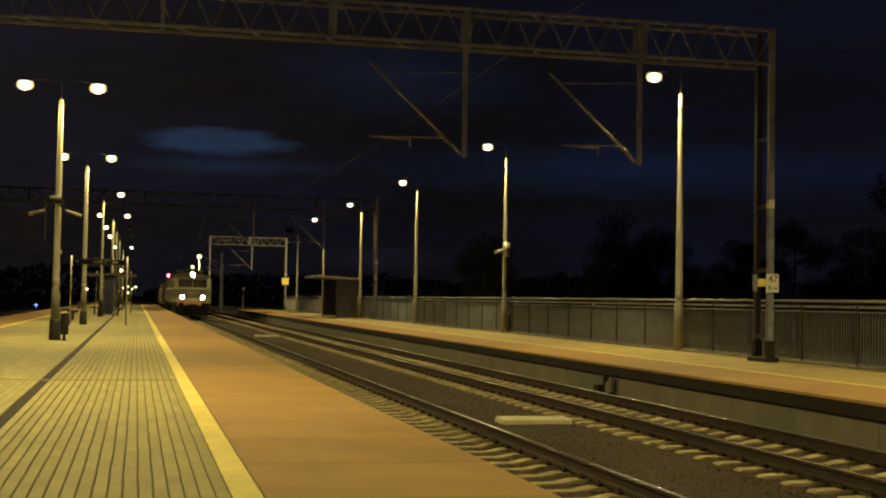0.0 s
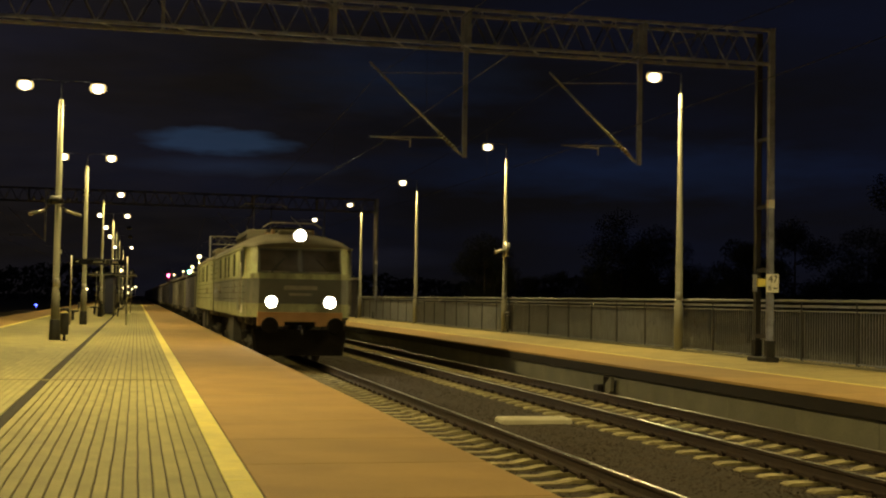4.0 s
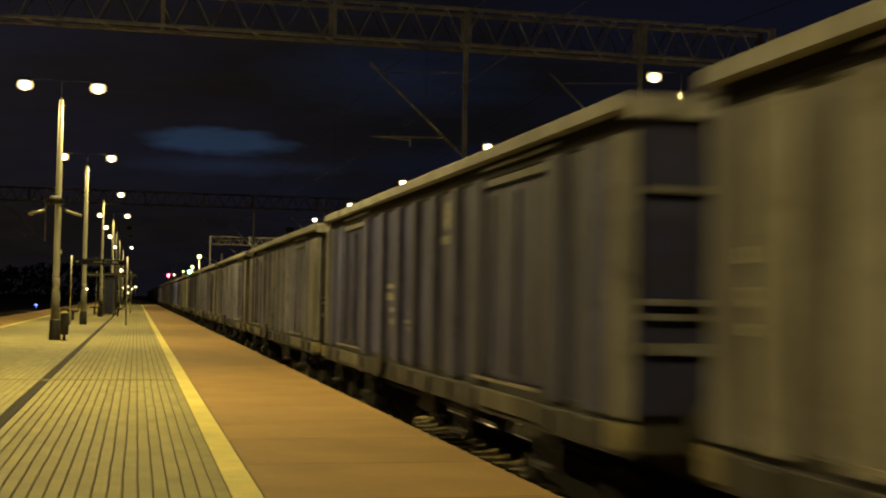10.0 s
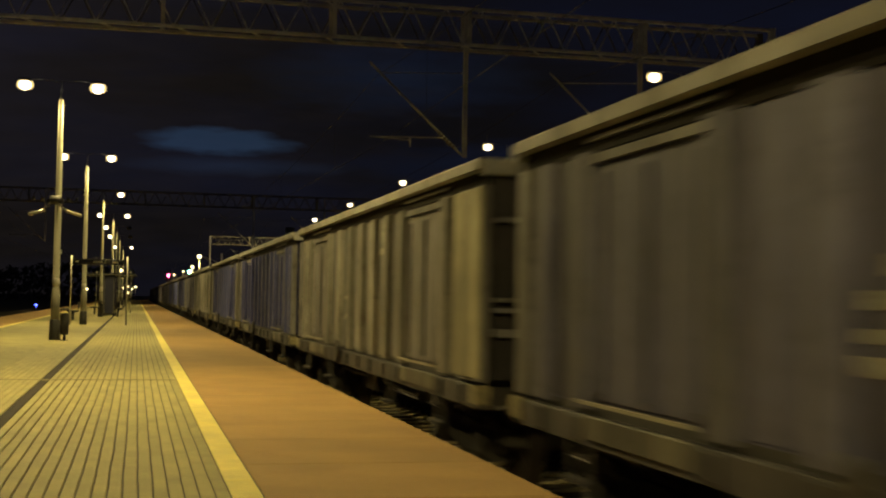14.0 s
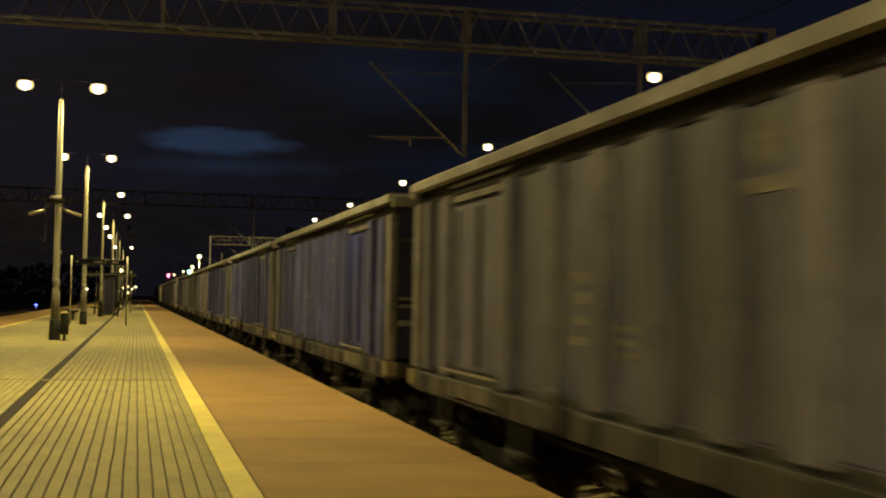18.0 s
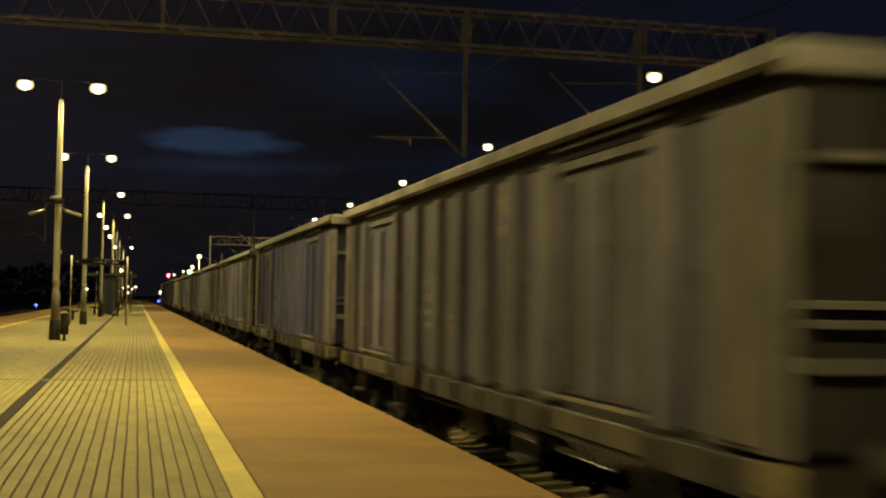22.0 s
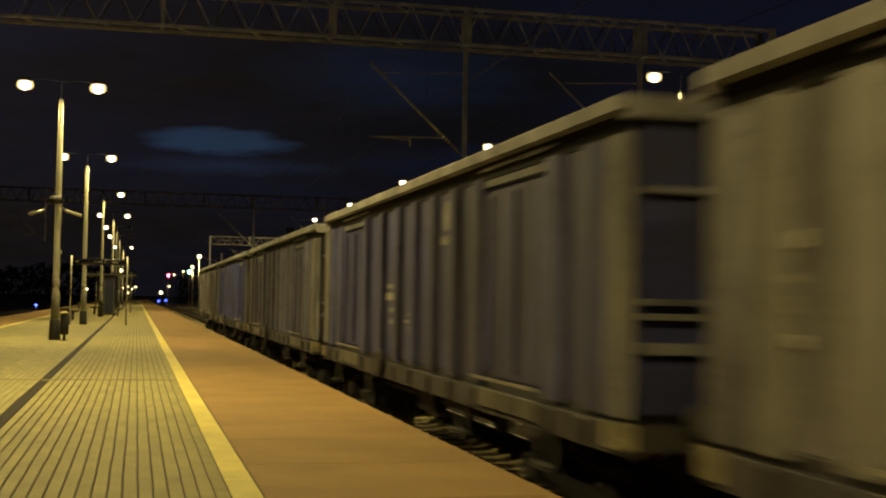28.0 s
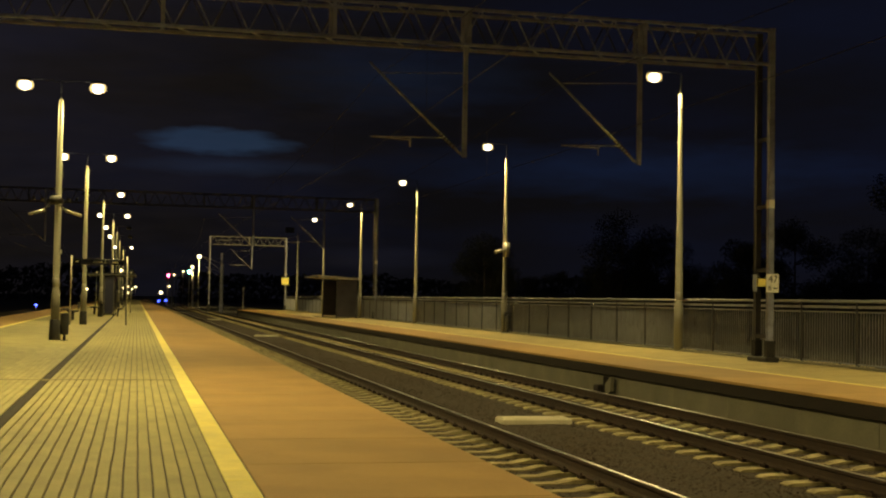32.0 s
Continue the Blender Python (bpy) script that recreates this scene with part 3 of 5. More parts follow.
first = lamp_post(NEAR_X, TOP1, 7.08, NEAR_HEAD_Z, 0.95, True)
first.location.y = POSTS_NEAR[0]
near_posts = [first] + [copy_thing(first, pose(x, y, TOP1)) for x, y in zip(POSTS_NEAR_X[1:], POSTS_NEAR[1:])]
for post, y in zip(near_posts, POSTS_NEAR):
    for head in [ob for ob in post.children if ob.name.startswith("lamp_head")]:
        for glass in list(head.children):
            side = 1 if glass.data.vertices[0].co.x > 0 else -1
            if (y, side) in DARK_LAMPS:
                if glass.name.startswith("bulb"):
                    bpy.data.objects.remove(glass)
                else:
                    glass.material_slots[0].link = "OBJECT"
                    glass.material_slots[0].material = GLASS_DARK
                    glass["label"] = "unlit grey lamp glass"
first = lamp_post(FAR_X, TOP2, 7.80, FAR_HEAD_Z, 0.82, False)
first.location.y = POSTS_FAR[0]
for y in POSTS_FAR[1:-1]:
    copy_thing(first, pose(FAR_X, y, TOP2))
lamp_post(FAR_X, TOP2, 7.80, FAR_HEAD_Z, 0.82, False, False).location.y = POSTS_FAR[-1]

# ---- portal gantries over the tracks ----
BEAM_LOW, BEAM_HIGH = 7.50, 8.30


def registration(gantry, post_x, wire_x, y=0.0, low=5.02):
    """Drop post, bracket tubes, insulators and steady arm that hold the wires over one track."""
    arm = part("drop_post", Build().box(post_x - 0.048, post_x + 0.048, y - 0.048, y + 0.048, low, BEAM_HIGH), TRUSS, gantry, "drop post hanging under the beam")
    top = (post_x - 2.20, y, 7.06)
    part("bracket_tube", Build().tube((post_x - 0.08, y, low + 0.06), top, 0.027, n=8), GALV, arm)
    ins = Build()
    d = (Vector(top) - Vector((post_x - 0.08, y, low + 0.06)))
    for k in range(6):
        c = Vector((post_x - 0.08, y, low + 0.06)) + d * (0.08 + 0.03 * k)
        ins.turned(c, d, [(0, 0.03), (0.015, 0.065), (0.035, 0.03)], 10)
    part("insulator", ins, PORCELAIN, arm)
    part("stay_tube", Build().tube((post_x - 0.08, y, 6.92), (post_x - 1.92, y, 6.82), 0.010, n=6), GALV, arm)
    steady = Build().tube((post_x - 0.42, y, 5.44), (wire_x - 0.10, y, 5.40), 0.016, n=6)
    steady.tube((wire_x + 0.0, y, 5.40), (wire_x + 0.80, y, 5.36), 0.016, n=6).tube((wire_x + 0.80, y, 5.40), (wire_x + 0.80, y, 5.20), 0.016, n=6)
    part("steady_arm", steady, GALV, arm)


def gantry(y, x0, x1, base, drops, label, dz=0.0, steel=TRUSS):
    g_ = thing("overhead_gantry", label, "gantry", "overhead line gantries", at=(0, y, dz))
    base -= dz
    d = 0.32
    for name, z in (("lower_chord", BEAM_LOW), ("upper_chord", BEAM_HIGH)):
        for s in (-d, d):
            part(name, Build().box(x0, x1, s - 0.04, s + 0.04, z - 0.032, z + 0.032), steel, g_)
    n = int((x1 - x0) / 0.39)
    step = (x1 - x0) / n
    for s in (-d, d):
        bars = []
        for za, zb in ((BEAM_LOW, BEAM_HIGH), (BEAM_HIGH, BEAM_LOW)):
            bars.append(Build().bar((0, 0, za), (step, 0, zb), 0.026, 0.032, (0, 1, 0)).mesh("lacing_bar"))
            # rear lacing in the darker copy, as if lying in shade
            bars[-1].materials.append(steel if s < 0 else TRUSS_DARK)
        upright = Build().box(-0.04, 0.04, -0.03, 0.03, BEAM_LOW, BEAM_HIGH).mesh("upright")
        upright.materials.append(steel)
        for i in range(n):
            part("lacing_bar", bars[i % 2], TRUSS, g_, at=(x0 + i * step, s, 0))
        for x in (-10.0, -6.6, -3.2, 0.4, 4.05, 7.08, 11.25):
            if x > x0 + 0.5:
                part("upright", upright, TRUSS, g_, at=(x, s, 0))
    cross = Build().bar((0, -d, 0), (step, d, 0), 0.03, 0.03).mesh("cross_bar")
    cross.materials.append(steel)
    for i in range(0, n, 4):
        for z in (BEAM_LOW, BEAM_HIGH):
            part("cross_bar", cross, TRUSS, g_, at=(x0 + i * step, 0, z))
    for x in (x0 + 0.0, x1 - 0.0):
        # far leg in the shaded tone, near leg in the plain steel
        leg = part("leg", Build().box(x - 0.068, x + 0.068, d - 0.06, d + 0.06, base, BEAM_HIGH + 0.05), TRUSS_DARK, g_, "far channel-section leg in the darker, shaded steel tone")
        part("leg", Build().box(x - 0.068, x + 0.068, -d - 0.06, -d + 0.06, base, BEAM_HIGH + 0.05), TRUSS, g_)
        part("pale_band", Build().box(x - 0.072, x + 0.072, -d - 0.064, -d + 0.064, 4.10 - dz, 4.30 - dz), WHITE_PAINT, leg, "pale band on the leg")
        for s in (-d, d):
            part("boot", Build().slab(x - 0.10, x + 0.10, s - 0.075, s + 0.075, base, base + 0.50, 0.01), PITCH_COAT, leg, "black coated leg foot")
        for z in (base + 0.55, base + 2.1, base + 3.6, base + 5.2):
            part("batten_plate", Build().box(x - 0.05, x - 0.03, -d + 0.05, d - 0.05, z, z + 0.10), TRUSS_DARK, leg)
        part("concrete_foot", Build().slab(x - 0.17, x + 0.17, -0.46, 0.46, base - 0.3, base + 0.12, 0.03), PITCH_COAT, leg)
    for px, wx in drops:
        registration(g_, px, wx)
    return g_


DROPS = [(AX1 + 2.77, AX1 + 0.72), (AX2 + 2.80, AX2 + 1.0)]
gantry(28.2, -13.6, 14.43, TOP2, DROPS, "weathered steel lattice gantry carrying the overhead wires")
# weak light on these two gantries is put into their steel tone
gantry(83.9, -13.6, 15.2, TOP2, [(AX1 + 2.9, AX1 + 0.6), (AX2 + 3.3, AX2 + 0.9), (-5.6, -7.6)], "steel lattice gantry carrying the overhead wires, toned dark for weak light", 0.0, TRUSS_DARK)
gantry(135.4, 7.25, 15.05, TOP2, [(AX2 + 3.1, AX2 + 0.9)], "steel lattice gantry at the platform end", -0.35, TRUSS_MID)

# contact and carrier wires
for ax in (AX1, AX2, -8.05):
    w_ = thing("overhead_wires", "thin dark overhead contact and carrier wires", "wires", at=(ax, 0, 0))
    pts = [-27.5, 28.2, 83.9, 135.4, 190.0, 245.0, 300.0]
    cw, kw = [], []
    for i, (a, z) in enumerate(zip(pts[:-1], pts[1:])):
        s0, s1 = (0.75 if i % 2 else -0.2), (-0.2 if i % 2 else 0.75)
        cw.append((s0, a, 5.18))
        for k in range(10):
            f = k / 10
            p_ = Vector((s0 + (s1 - s0) * f, a + (z - a) * f, 6.75 - 4 * 0.9 * f * (1 - f)))
            kw.append(p_)
            if k % 2:
                part("dropper", Build().tube(p_, (p_.x, p_.y, 5.18), 0.004, n=3), WIRE, w_)
    part("contact_wire", Build().wire(cw + [(s1, pts[-1], 5.18)], 0.007), WIRE, w_)
    part("carrier_wire", Build().wire(kw, 0.007), WIRE, w_)

# pale board on the leg of the last gantry
b_ = thing("gantry_board", "pale yellow blank board on the gantry leg", "sign", at=(14.98, 134.95, 3.49))
part("plate", Build().box(-0.38, 0.38, -0.02, 0.02, -0.36, 0.36), YELLOW, b_, bevel=0.01)
part("bracket", Build().box(-0.05, 0.05, 0.02, 0.15, -0.1, 0.1), GALV, b_)

# kilometre board and its bracket on the near gantry leg
board = thing("kilometre_board", "white kilometre board with black figures on the gantry leg", "sign", at=(14.42, 27.74, 2.34))
part("plate", Build().box(-0.16, 0.16, -0.012, 0.012, -0.215, 0.215), WHITE_PAINT, board, bevel=0.004)
part("back_plate", Build().box(-0.44, -0.33, 0.10, 0.12, -0.20, 0.20), FENCE, board)
part("bracket", Build().box(-0.34, -0.10, 0.02, 0.10, -0.08, 0.10), YELLOW, board, "yellow bracket behind the board")


def writing(text, size, where, parent, mat, name="lettering"):
    cu = bpy.data.curves.new(name, "FONT")
    cu.body, cu.size, cu.extrude, cu.align_x, cu.align_y = text, size, 0.002, "CENTER", "CENTER"
    tmp = bpy.data.objects.new("tmp", cu)
    scene.collection.objects.link(tmp)
    bpy.context.view_layer.update()
    me = bpy.data.meshes.new_from_object(tmp.evaluated_get(bpy.context.evaluated_depsgraph_get()))
    bpy.data.objects.remove(tmp)
    me.materials.clear()
    me.materials.append(mat)
    ob = new(name, me)
    ob.parent, ob.matrix_basis = parent, where
    return ob


writing("47", 0.24, pose(0.01, -0.016, 0.09, 90), board, BLACK_PAINT)
writing("6", 0.17, pose(-0.07, -0.016, -0.11, 90), board, BLACK_PAINT)
part("small_bars", Build().box(0.02, 0.12, -0.015, -0.012, -0.13, -0.10), BLACK_PAINT, board)

# ---- things on the near platform ----


def litter_bin(x, y, z):
    t = thing("litter_bin", "dark metal litter bin standing at the lamp post", "litter bin", "litter bins", at=(x, y, z))
    part("body", Build().turned((0, 0, 0.16), (0, 0, 1), [(0, 0.10), (0.05, 0.11), (0.55, 0.12), (0.57, 0.11)], 14), DARK_STEEL, t)
    part("hood", Build().turned((0, 0, 0.80), (0, 0, 1), [(0, 0.13), (0.03, 0.13), (0.07, 0.08)], 14), DARK_STEEL, t)
    b = Build()
    for a in (-1, 1):
        b.box(a * 0.10 - 0.012, a * 0.10 + 0.012, -0.02, 0.02, 0.6, 0.82)
    part("stays", b, DARK_STEEL, t)
    part("leg", Build().tube((0, 0, 0), (0, 0, 0.18), 0.04).box(-0.1, 0.1, -0.1, 0.1, 0, 0.015), DARK_STEEL, t)
    return t


litter_bin(NEAR_X + 0.31, 36.1, TOP1)
litter_bin(FAR_X + 0.02, 51.6, TOP2)
litter_bin(NEAR_X + 0.30, 75.0, TOP1)


def speaker_bracket(x, y, z, double=True):
    t = thing("loudspeakers", "pair of pale loudspeakers clamped to the lamp post", "loudspeaker", at=(x, y, z))
    part("clamp", Build().turned((0, 0, -0.08), (0, 0, 1), [(0, 0.15), (0.22, 0.15)], 14).box(-0.2, 0.2, -0.08, 0.08, -0.06, 0.06), DARK_STEEL, t)
    for s in (-1, 1) if double else (-1,):
        part("arm", Build().tube((s * 0.1, 0, -0.1), (s * 0.28, 0, -0.24), 0.02, n=6), DARK_STEEL, t)
        part("speaker", Build().tube((s * 0.26, 0, -0.24), (s * 0.68, -0.1, -0.38), 0.045, 0.04), GALV, t)
        part("camera", Build().box(s * 0.33 - 0.04, s * 0.33 + 0.04, -0.18, 0.05, 0.0, 0.09), DARK_STEEL, t, "small dark camera")
        part("camera", Build().box(s * 0.55 - 0.03, s * 0.55 + 0.03, -0.16, 0.03, 0.02, 0.1), DARK_STEEL, t, "small dark camera")
    return t


speaker_bracket(NEAR_X - 0.02, 36.25, 4.28)
sp = thing("loudspeaker", "pale loudspeaker on a short bracket on the lamp post", "loudspeaker", at=(FAR_X, 51.9, 3.95))
part("horn", Build().tube((-0.15, 0, -0.02), (-0.52, -0.1, -0.12), 0.06, 0.09), GALV, sp)
part("clamp", Build().turned((0, 0, -0.3), (0, 0, 1), [(0, 0.15), (0.6, 0.14)], 12), GALV, sp)
part("joint", Build().tube((0, 0, 0), (-0.2, 0, 0), 0.04), DARK_STEEL, sp)


def info_sign(x, y, z, width):
    t = thing("platform_sign", "dark hanging platform sign on two thin posts", "sign", "platform signs", at=(x, y, TOP1))
    part("board", Build().box(-width / 2, width / 2, -0.05, 0.05, z - 0.14, z + 0.10), GLASS_DARK, t, bevel=0.01)
    for s in (-1, 1):
        part("post", Build().tube((s * (width / 2 + 0.05), 0, 0), (s * (width / 2 + 0.05), 0, z + 0.22), 0.034), GALV, t)
    part("face_panel", Build().box(-width / 2 + 0.05, width / 2 - 0.05, -0.056, -0.05, z - 0.11, z + 0.07), GLASS_DARK, t)
    return t


SIGN = info_sign(-1.48, 54.6, 2.58, 2.1)
info_sign(-1.52, 92.0, 2.62, 2.2)


SIGN_TEXT = material("pale_sign_face", (0.42, 0.41, 0.36), 0.6, vary=0.1, scale=6, bump=0)
writing("2", 0.19, pose(0.22, -0.06, 2.56, 90), SIGN, SIGN_TEXT)
for x0, x1 in ((-0.92, -0.84), (-0.25, 0.12), (0.5, 0.72)):
    part("text_bar", Build().box(x0, x1, -0.062, -0.057, 2.535, 2.585), SIGN_TEXT, SIGN)


def bench(x, y, z):
    t = thing("bench", "dark steel platform bench", "bench", "benches", at=(x, y, z))
    for s in (-0.7, 0.7):
        part("leg", Build().box(-0.03, 0.03, s - 0.03, s + 0.03, 0, 0.44).box(-0.25, 0.25, s - 0.03, s + 0.03, 0.40, 0.44), DARK_STEEL, t)
    for k in range(4):
        part("seat_slat", Build().box(-0.24 + k * 0.12, -0.15 + k * 0.12, -0.9, 0.9, 0.44, 0.47), DARK_STEEL, t)
    part("back_slat", Build().box(0.26, 0.29, -0.9, 0.9, 0.55, 0.85), DARK_STEEL, t)
    return t


bench(-2.9, 64.0, TOP1)
bench(-1.0, 77.0, TOP1)
bench(-2.5, 83.5, TOP1)


def shelter(x0, x1, y0, y1, z, height, mat, label, roof_over):
    t = thing("shelter", label, "shelter", "platform shelters", at=(0, 0, z))
    part("roof", Build().loft([[(x0 - roof_over, y, height + 0.05), (x1 + 0.1, y, height - 0.12), (x1 + 0.1, y, height), (x0 - roof_over, y, height + 0.17)] for y in (y0 - 0.25, y1 + 0.25)]), GALV, t, "pale thin flat roof")
    for y in (y0, y1):
        part("side_wall", Build().box(x0, x1, y - 0.02, y + 0.02, 0.08, height - 0.12), mat, t, "smoked glass end wall")
        for x in (x0, x1):
            part("post", Build().box(x - 0.04, x + 0.04, y - 0.04, y + 0.04, 0, height - 0.06), DARK_STEEL, t)
    n = 4
    for i in range(n):
        a, c = y0 + (y1 - y0) * i / n + 0.03, y0 + (y1 - y0) * (i + 1) / n - 0.03
        part("back_pane", Build().box(x1 - 0.015, x1 + 0.015, a, c, 0.08, height - 0.15), mat, t)
    part("seat", Build().box(x1 - 0.55, x1 - 0.15, y0 + 0.4, y1 - 0.4, 0.42, 0.46), DARK_STEEL, t)
    return t


shelter(13.0, 14.35, 86.0, 92.5, TOP2, 2.68, SHELTER_GLASS, "glazed platform shelter with a thin flat roof", 1.3)


def island_shelter(x0, x1, y0, y1, z, height):
    """Two-sided shelter: a glazed spine wall under one thin roof that reaches out to both sides."""
    t = thing("shelter", "dark glazed two-sided shelter with a thin flat roof", "shelter", "platform shelters", at=(0, 0, z))
    part("roof", Build().slab(x0 - 1.10, x1 + 1.28, y0 - 0.3, y1 + 0.3, height - 0.05, height + 0.02, 0.01), DARK_STEEL, t, "thin dark flat roof")
    for y in (y0, y1):
        part("end_pane", Build().box(x0 + 0.05, x1 - 0.05, y - 0.015, y + 0.015, 0.1, height - 0.08), ISLAND_GLASS, t, "dark bluish glass")
        for x in (x0, x1):
            part("post", Build().box(x - 0.04, x + 0.04, y - 0.04, y + 0.04, 0, height - 0.07), DARK_STEEL, t)
    for i in range(4):
        a, c = y0 + (y1 - y0) * i / 4 + 0.05, y0 + (y1 - y0) * (i + 1) / 4 - 0.05
        for x in (x0, x1):
            part("side_pane", Build().box(x - 0.015, x + 0.015, a, c, 0.1, height - 0.08), ISLAND_GLASS, t)
    return t


island_shelter(-1.86, -1.30, 80.0, 87.5, TOP1, 2.46)


def slim_post(x, y, z, h, label):
    t = thing("slim_post", label, "post", at=(x, y, z))
    part("shaft", Build().turned((0, 0, 0), (0, 0, 1), [(0, 0.06), (0.3, 0.055), (h, 0.045)], 10), GALV, t)
    part("cap", Build().box(-0.12, 0.12, -0.09, 0.09, h, h + 0.2), GALV, t, bevel=0.02)
    return t


slim_post(-3.55, 63.0, TOP1, 3.1, "slim grey steel post on the platform")
slim_post(12.7, 160.0, -0.3, 3.0, "slim grey trackside post")

# ---- lights of the far line: signals, shunting lamps, street lamps ----


def colour_signal(x, y, z, glow_mat, label, lit):
    t = thing("light_signal", label, "railway signal", "signals", at=(x, y, -0.3))
    part("mast", Build().tube((0, 0, 0), (0, 0, z + 0.6), 0.09), GALV, t)
    h = part("head", Build().box(-0.25, 0.25, -0.05, 0.16, z - 1.0, z + 0.9), DARK_STEEL, t, bevel=0.05)
    for k in range(3):
        zz = z + 0.5 - 0.5 * k
        part("hood", Build().turned((0, -0.05, zz), (0, -1, 0), [(0, 0.15), (0.16, 0.15), (0.16, 0.14), (0.01, 0.14)], 12), DARK_STEEL, h)
    part("lit_lens", Build().turned((0, -0.06, z + 0.5 - 0.5 * lit), (0, -1, 0), [(0, 0.25), (0.05, 0.23), (0.08, 0.10)], 14), glow_mat, h, "glowing signal lens")
    return t


def small_light(x, y, z, r, mat, label, mast=True):
    t = thing("signal_lamp" if mat is BLUE_GLOW else "street_lamp", label, "lamp", at=(x, y, -0.4))
    part("mast", Build().tube((0, 0, 0), (0, 0, z + 0.4), 0.06), GALV, t)
    part("glass", Build().turned((0, -0.12, z + 0.4 - r * 0.8), (0, 0, 1), [(0, r * 0.4), (r * 0.4, r), (r * 1.2, r), (r * 1.6, r * 0.4)], 12), mat, t, "glowing lamp glass")
    part("hood", Build().turned((0, -0.12, z + 0.4 + r * 0.8), (0, 0, 1), [(0, r * 1.1), (0.1, r * 0.6)], 12), DARK_STEEL, t)
    return t

colour_signal(5.32, 230.0, 5.55, RED_GLOW, "railway light signal showing red", 1)
colour_signal(7.71, 200.0, 5.70, GREEN_GLOW, "railway light signal showing green", 1)
for x, y, z, r in ((9.8, 214, 8.2, 0.34), (12.0, 294, 8.2, 0.34), (11.9, 351, 8.2, 0.3), (11.2, 411, 8.2, 0.3), (-4.2, 420, 3.9, 0.32), (-2.7, 424, 4.3, 0.32), (-0.3, 420, 4.3, 0.34), (-2.5, 432, 2.5, 0.3),
                   (-1.4, 400, 3.5, 0.3), (-9.0, 250, 2.7, 0.25), (8.3, 352, 4.2, 0.35), (6.9, 384, 2.6, 0.5), (-2.4, 205, 5.5, 0.28)):
    small_light(x, y, z, r, FAR_LAMP, "distant yellow street lamp beyond the station")
small_light(18.9, 52.5, 1.80, 0.05, FAR_LAMP, "small pale lamp on a low mast behind the fence")
for x, y, z, r in ((-11.87, 166, 0.35, 0.18), (4.96, 300, 0.5, 0.28), (6.57, 302, 0.65, 0.28)):
    small_light(x, y, z, r, BLUE_GLOW, "low blue-lit shunting signal beside the track")
for x, y, h in ((8.9, 152, 7.2), (10.6, 176, 6.5), (7.0, 262, 6.0), (5.6, 240, 7.0), (9.2, 236, 7.0)):
    t = thing("overhead_mast", "grey steel mast beside the far line", "mast", at=(x + 0.6, y, -0.4))
    part("shaft", Build().bar((0, 0, 0), (0, 0, h), 0.24, 0.24, (0, 1, 0)), TRUSS, t)
    part("bracket", Build().tube((0, 0, h - 1.2), (-2.2, 0, h - 0.4), 0.03, n=6).tube((0, 0, h - 2.0), (-2.2, 0, h - 0.4), 0.03, n=6), GALV, t)

# ---- trees and shrubs behind the fences ----


def tree_meshes(seed, height, spread, leaves):
    rg = random.Random(seed)
    trunk = Build()
    trunk.turned((0, 0, -0.2), (0.02, 0.01, 1), [(0, 0.22), (height * 0.3, 0.16), (height * 0.62, 0.09), (height * 0.9, 0.03)], 9)
    tips = []
    for i in range(24):
        z = height * rg.uniform(0.15, 0.82)
        a = rg.uniform(0, 6.28)
        ln = spread * rg.uniform(0.5, 1.0) * (1.1 - abs(z / height - 0.5))
        tip = Vector((math.cos(a) * ln, math.sin(a) * ln, z + ln * rg.uniform(0.2, 0.7)))
        trunk.tube((0, 0, z), tip, 0.07, 0.015, n=5)
        tips.append(tip)
    tips.append(Vector((0, 0, height * 0.92)))
    crown = Build()
    for i in range(leaves):
        c = rg.choice(tips)
        r_ = spread * 0.42
        ball = Vector((rg.gauss(0, 1), rg.gauss(0, 1), rg.gauss(0, 1)))
        if ball.length > 1.9:
            ball *= 0.6
        p_ = c + Vector((ball.x * r_ * 0.50, ball.y * r_ * 0.50, ball.z * r_ * 0.45))
        u = Vector((rg.uniform(-1, 1), rg.uniform(-1, 1), rg.uniform(-1, 1))).normalized()
        w_ = u.orthogonal().normalized()
        s = rg.uniform(0.07, 0.15)
        crown.add([p_ - u * s, p_ + w_ * s * 0.5, p_ + u * s, p_ - w_ * s * 0.5], [(0, 1, 2, 3)])
    k = bpy.data.meshes.new("crown")
    k.from_pydata(crown.v, [], crown.f)
    k.materials.append(LEAF)
    tm = trunk.mesh("trunk")
    tm.materials.append(BARK)
    return tm, k


TREES = [tree_meshes(11 + i, h, s, 15000) for i, (h, s) in enumerate(((11.5, 4.2), (13.5, 4.6), (9.0, 3.8)))]
rt = random.Random(3)


def tree(x, y, kind, s):
    t = thing("tree", "dark leafy tree at night behind the station", "tree", "trees behind the station", at=Matrix.Translation((x, y, -0.6)) @ Matrix.Rotation(rt.uniform(0, 6.28), 4, "Z"))
    tm, cm = TREES[kind]
    part("trunk", tm, BARK, t)
    part("crown", cm, LEAF, t)
    t.scale = (s, s, s)


for i in range(17):
    tree(rt.uniform(36, 58), 34 + i * 9, i % 3, rt.uniform(0.52, 0.78))
for i in range(20):
    tree(rt.uniform(52, 80), 36 + i * 9, i % 3, rt.uniform(0.52, 0.72))
for i in range(13):
    tree(rt.uniform(-34, -20), 60 + i * 13, i % 3, rt.uniform(0.7, 1.1))

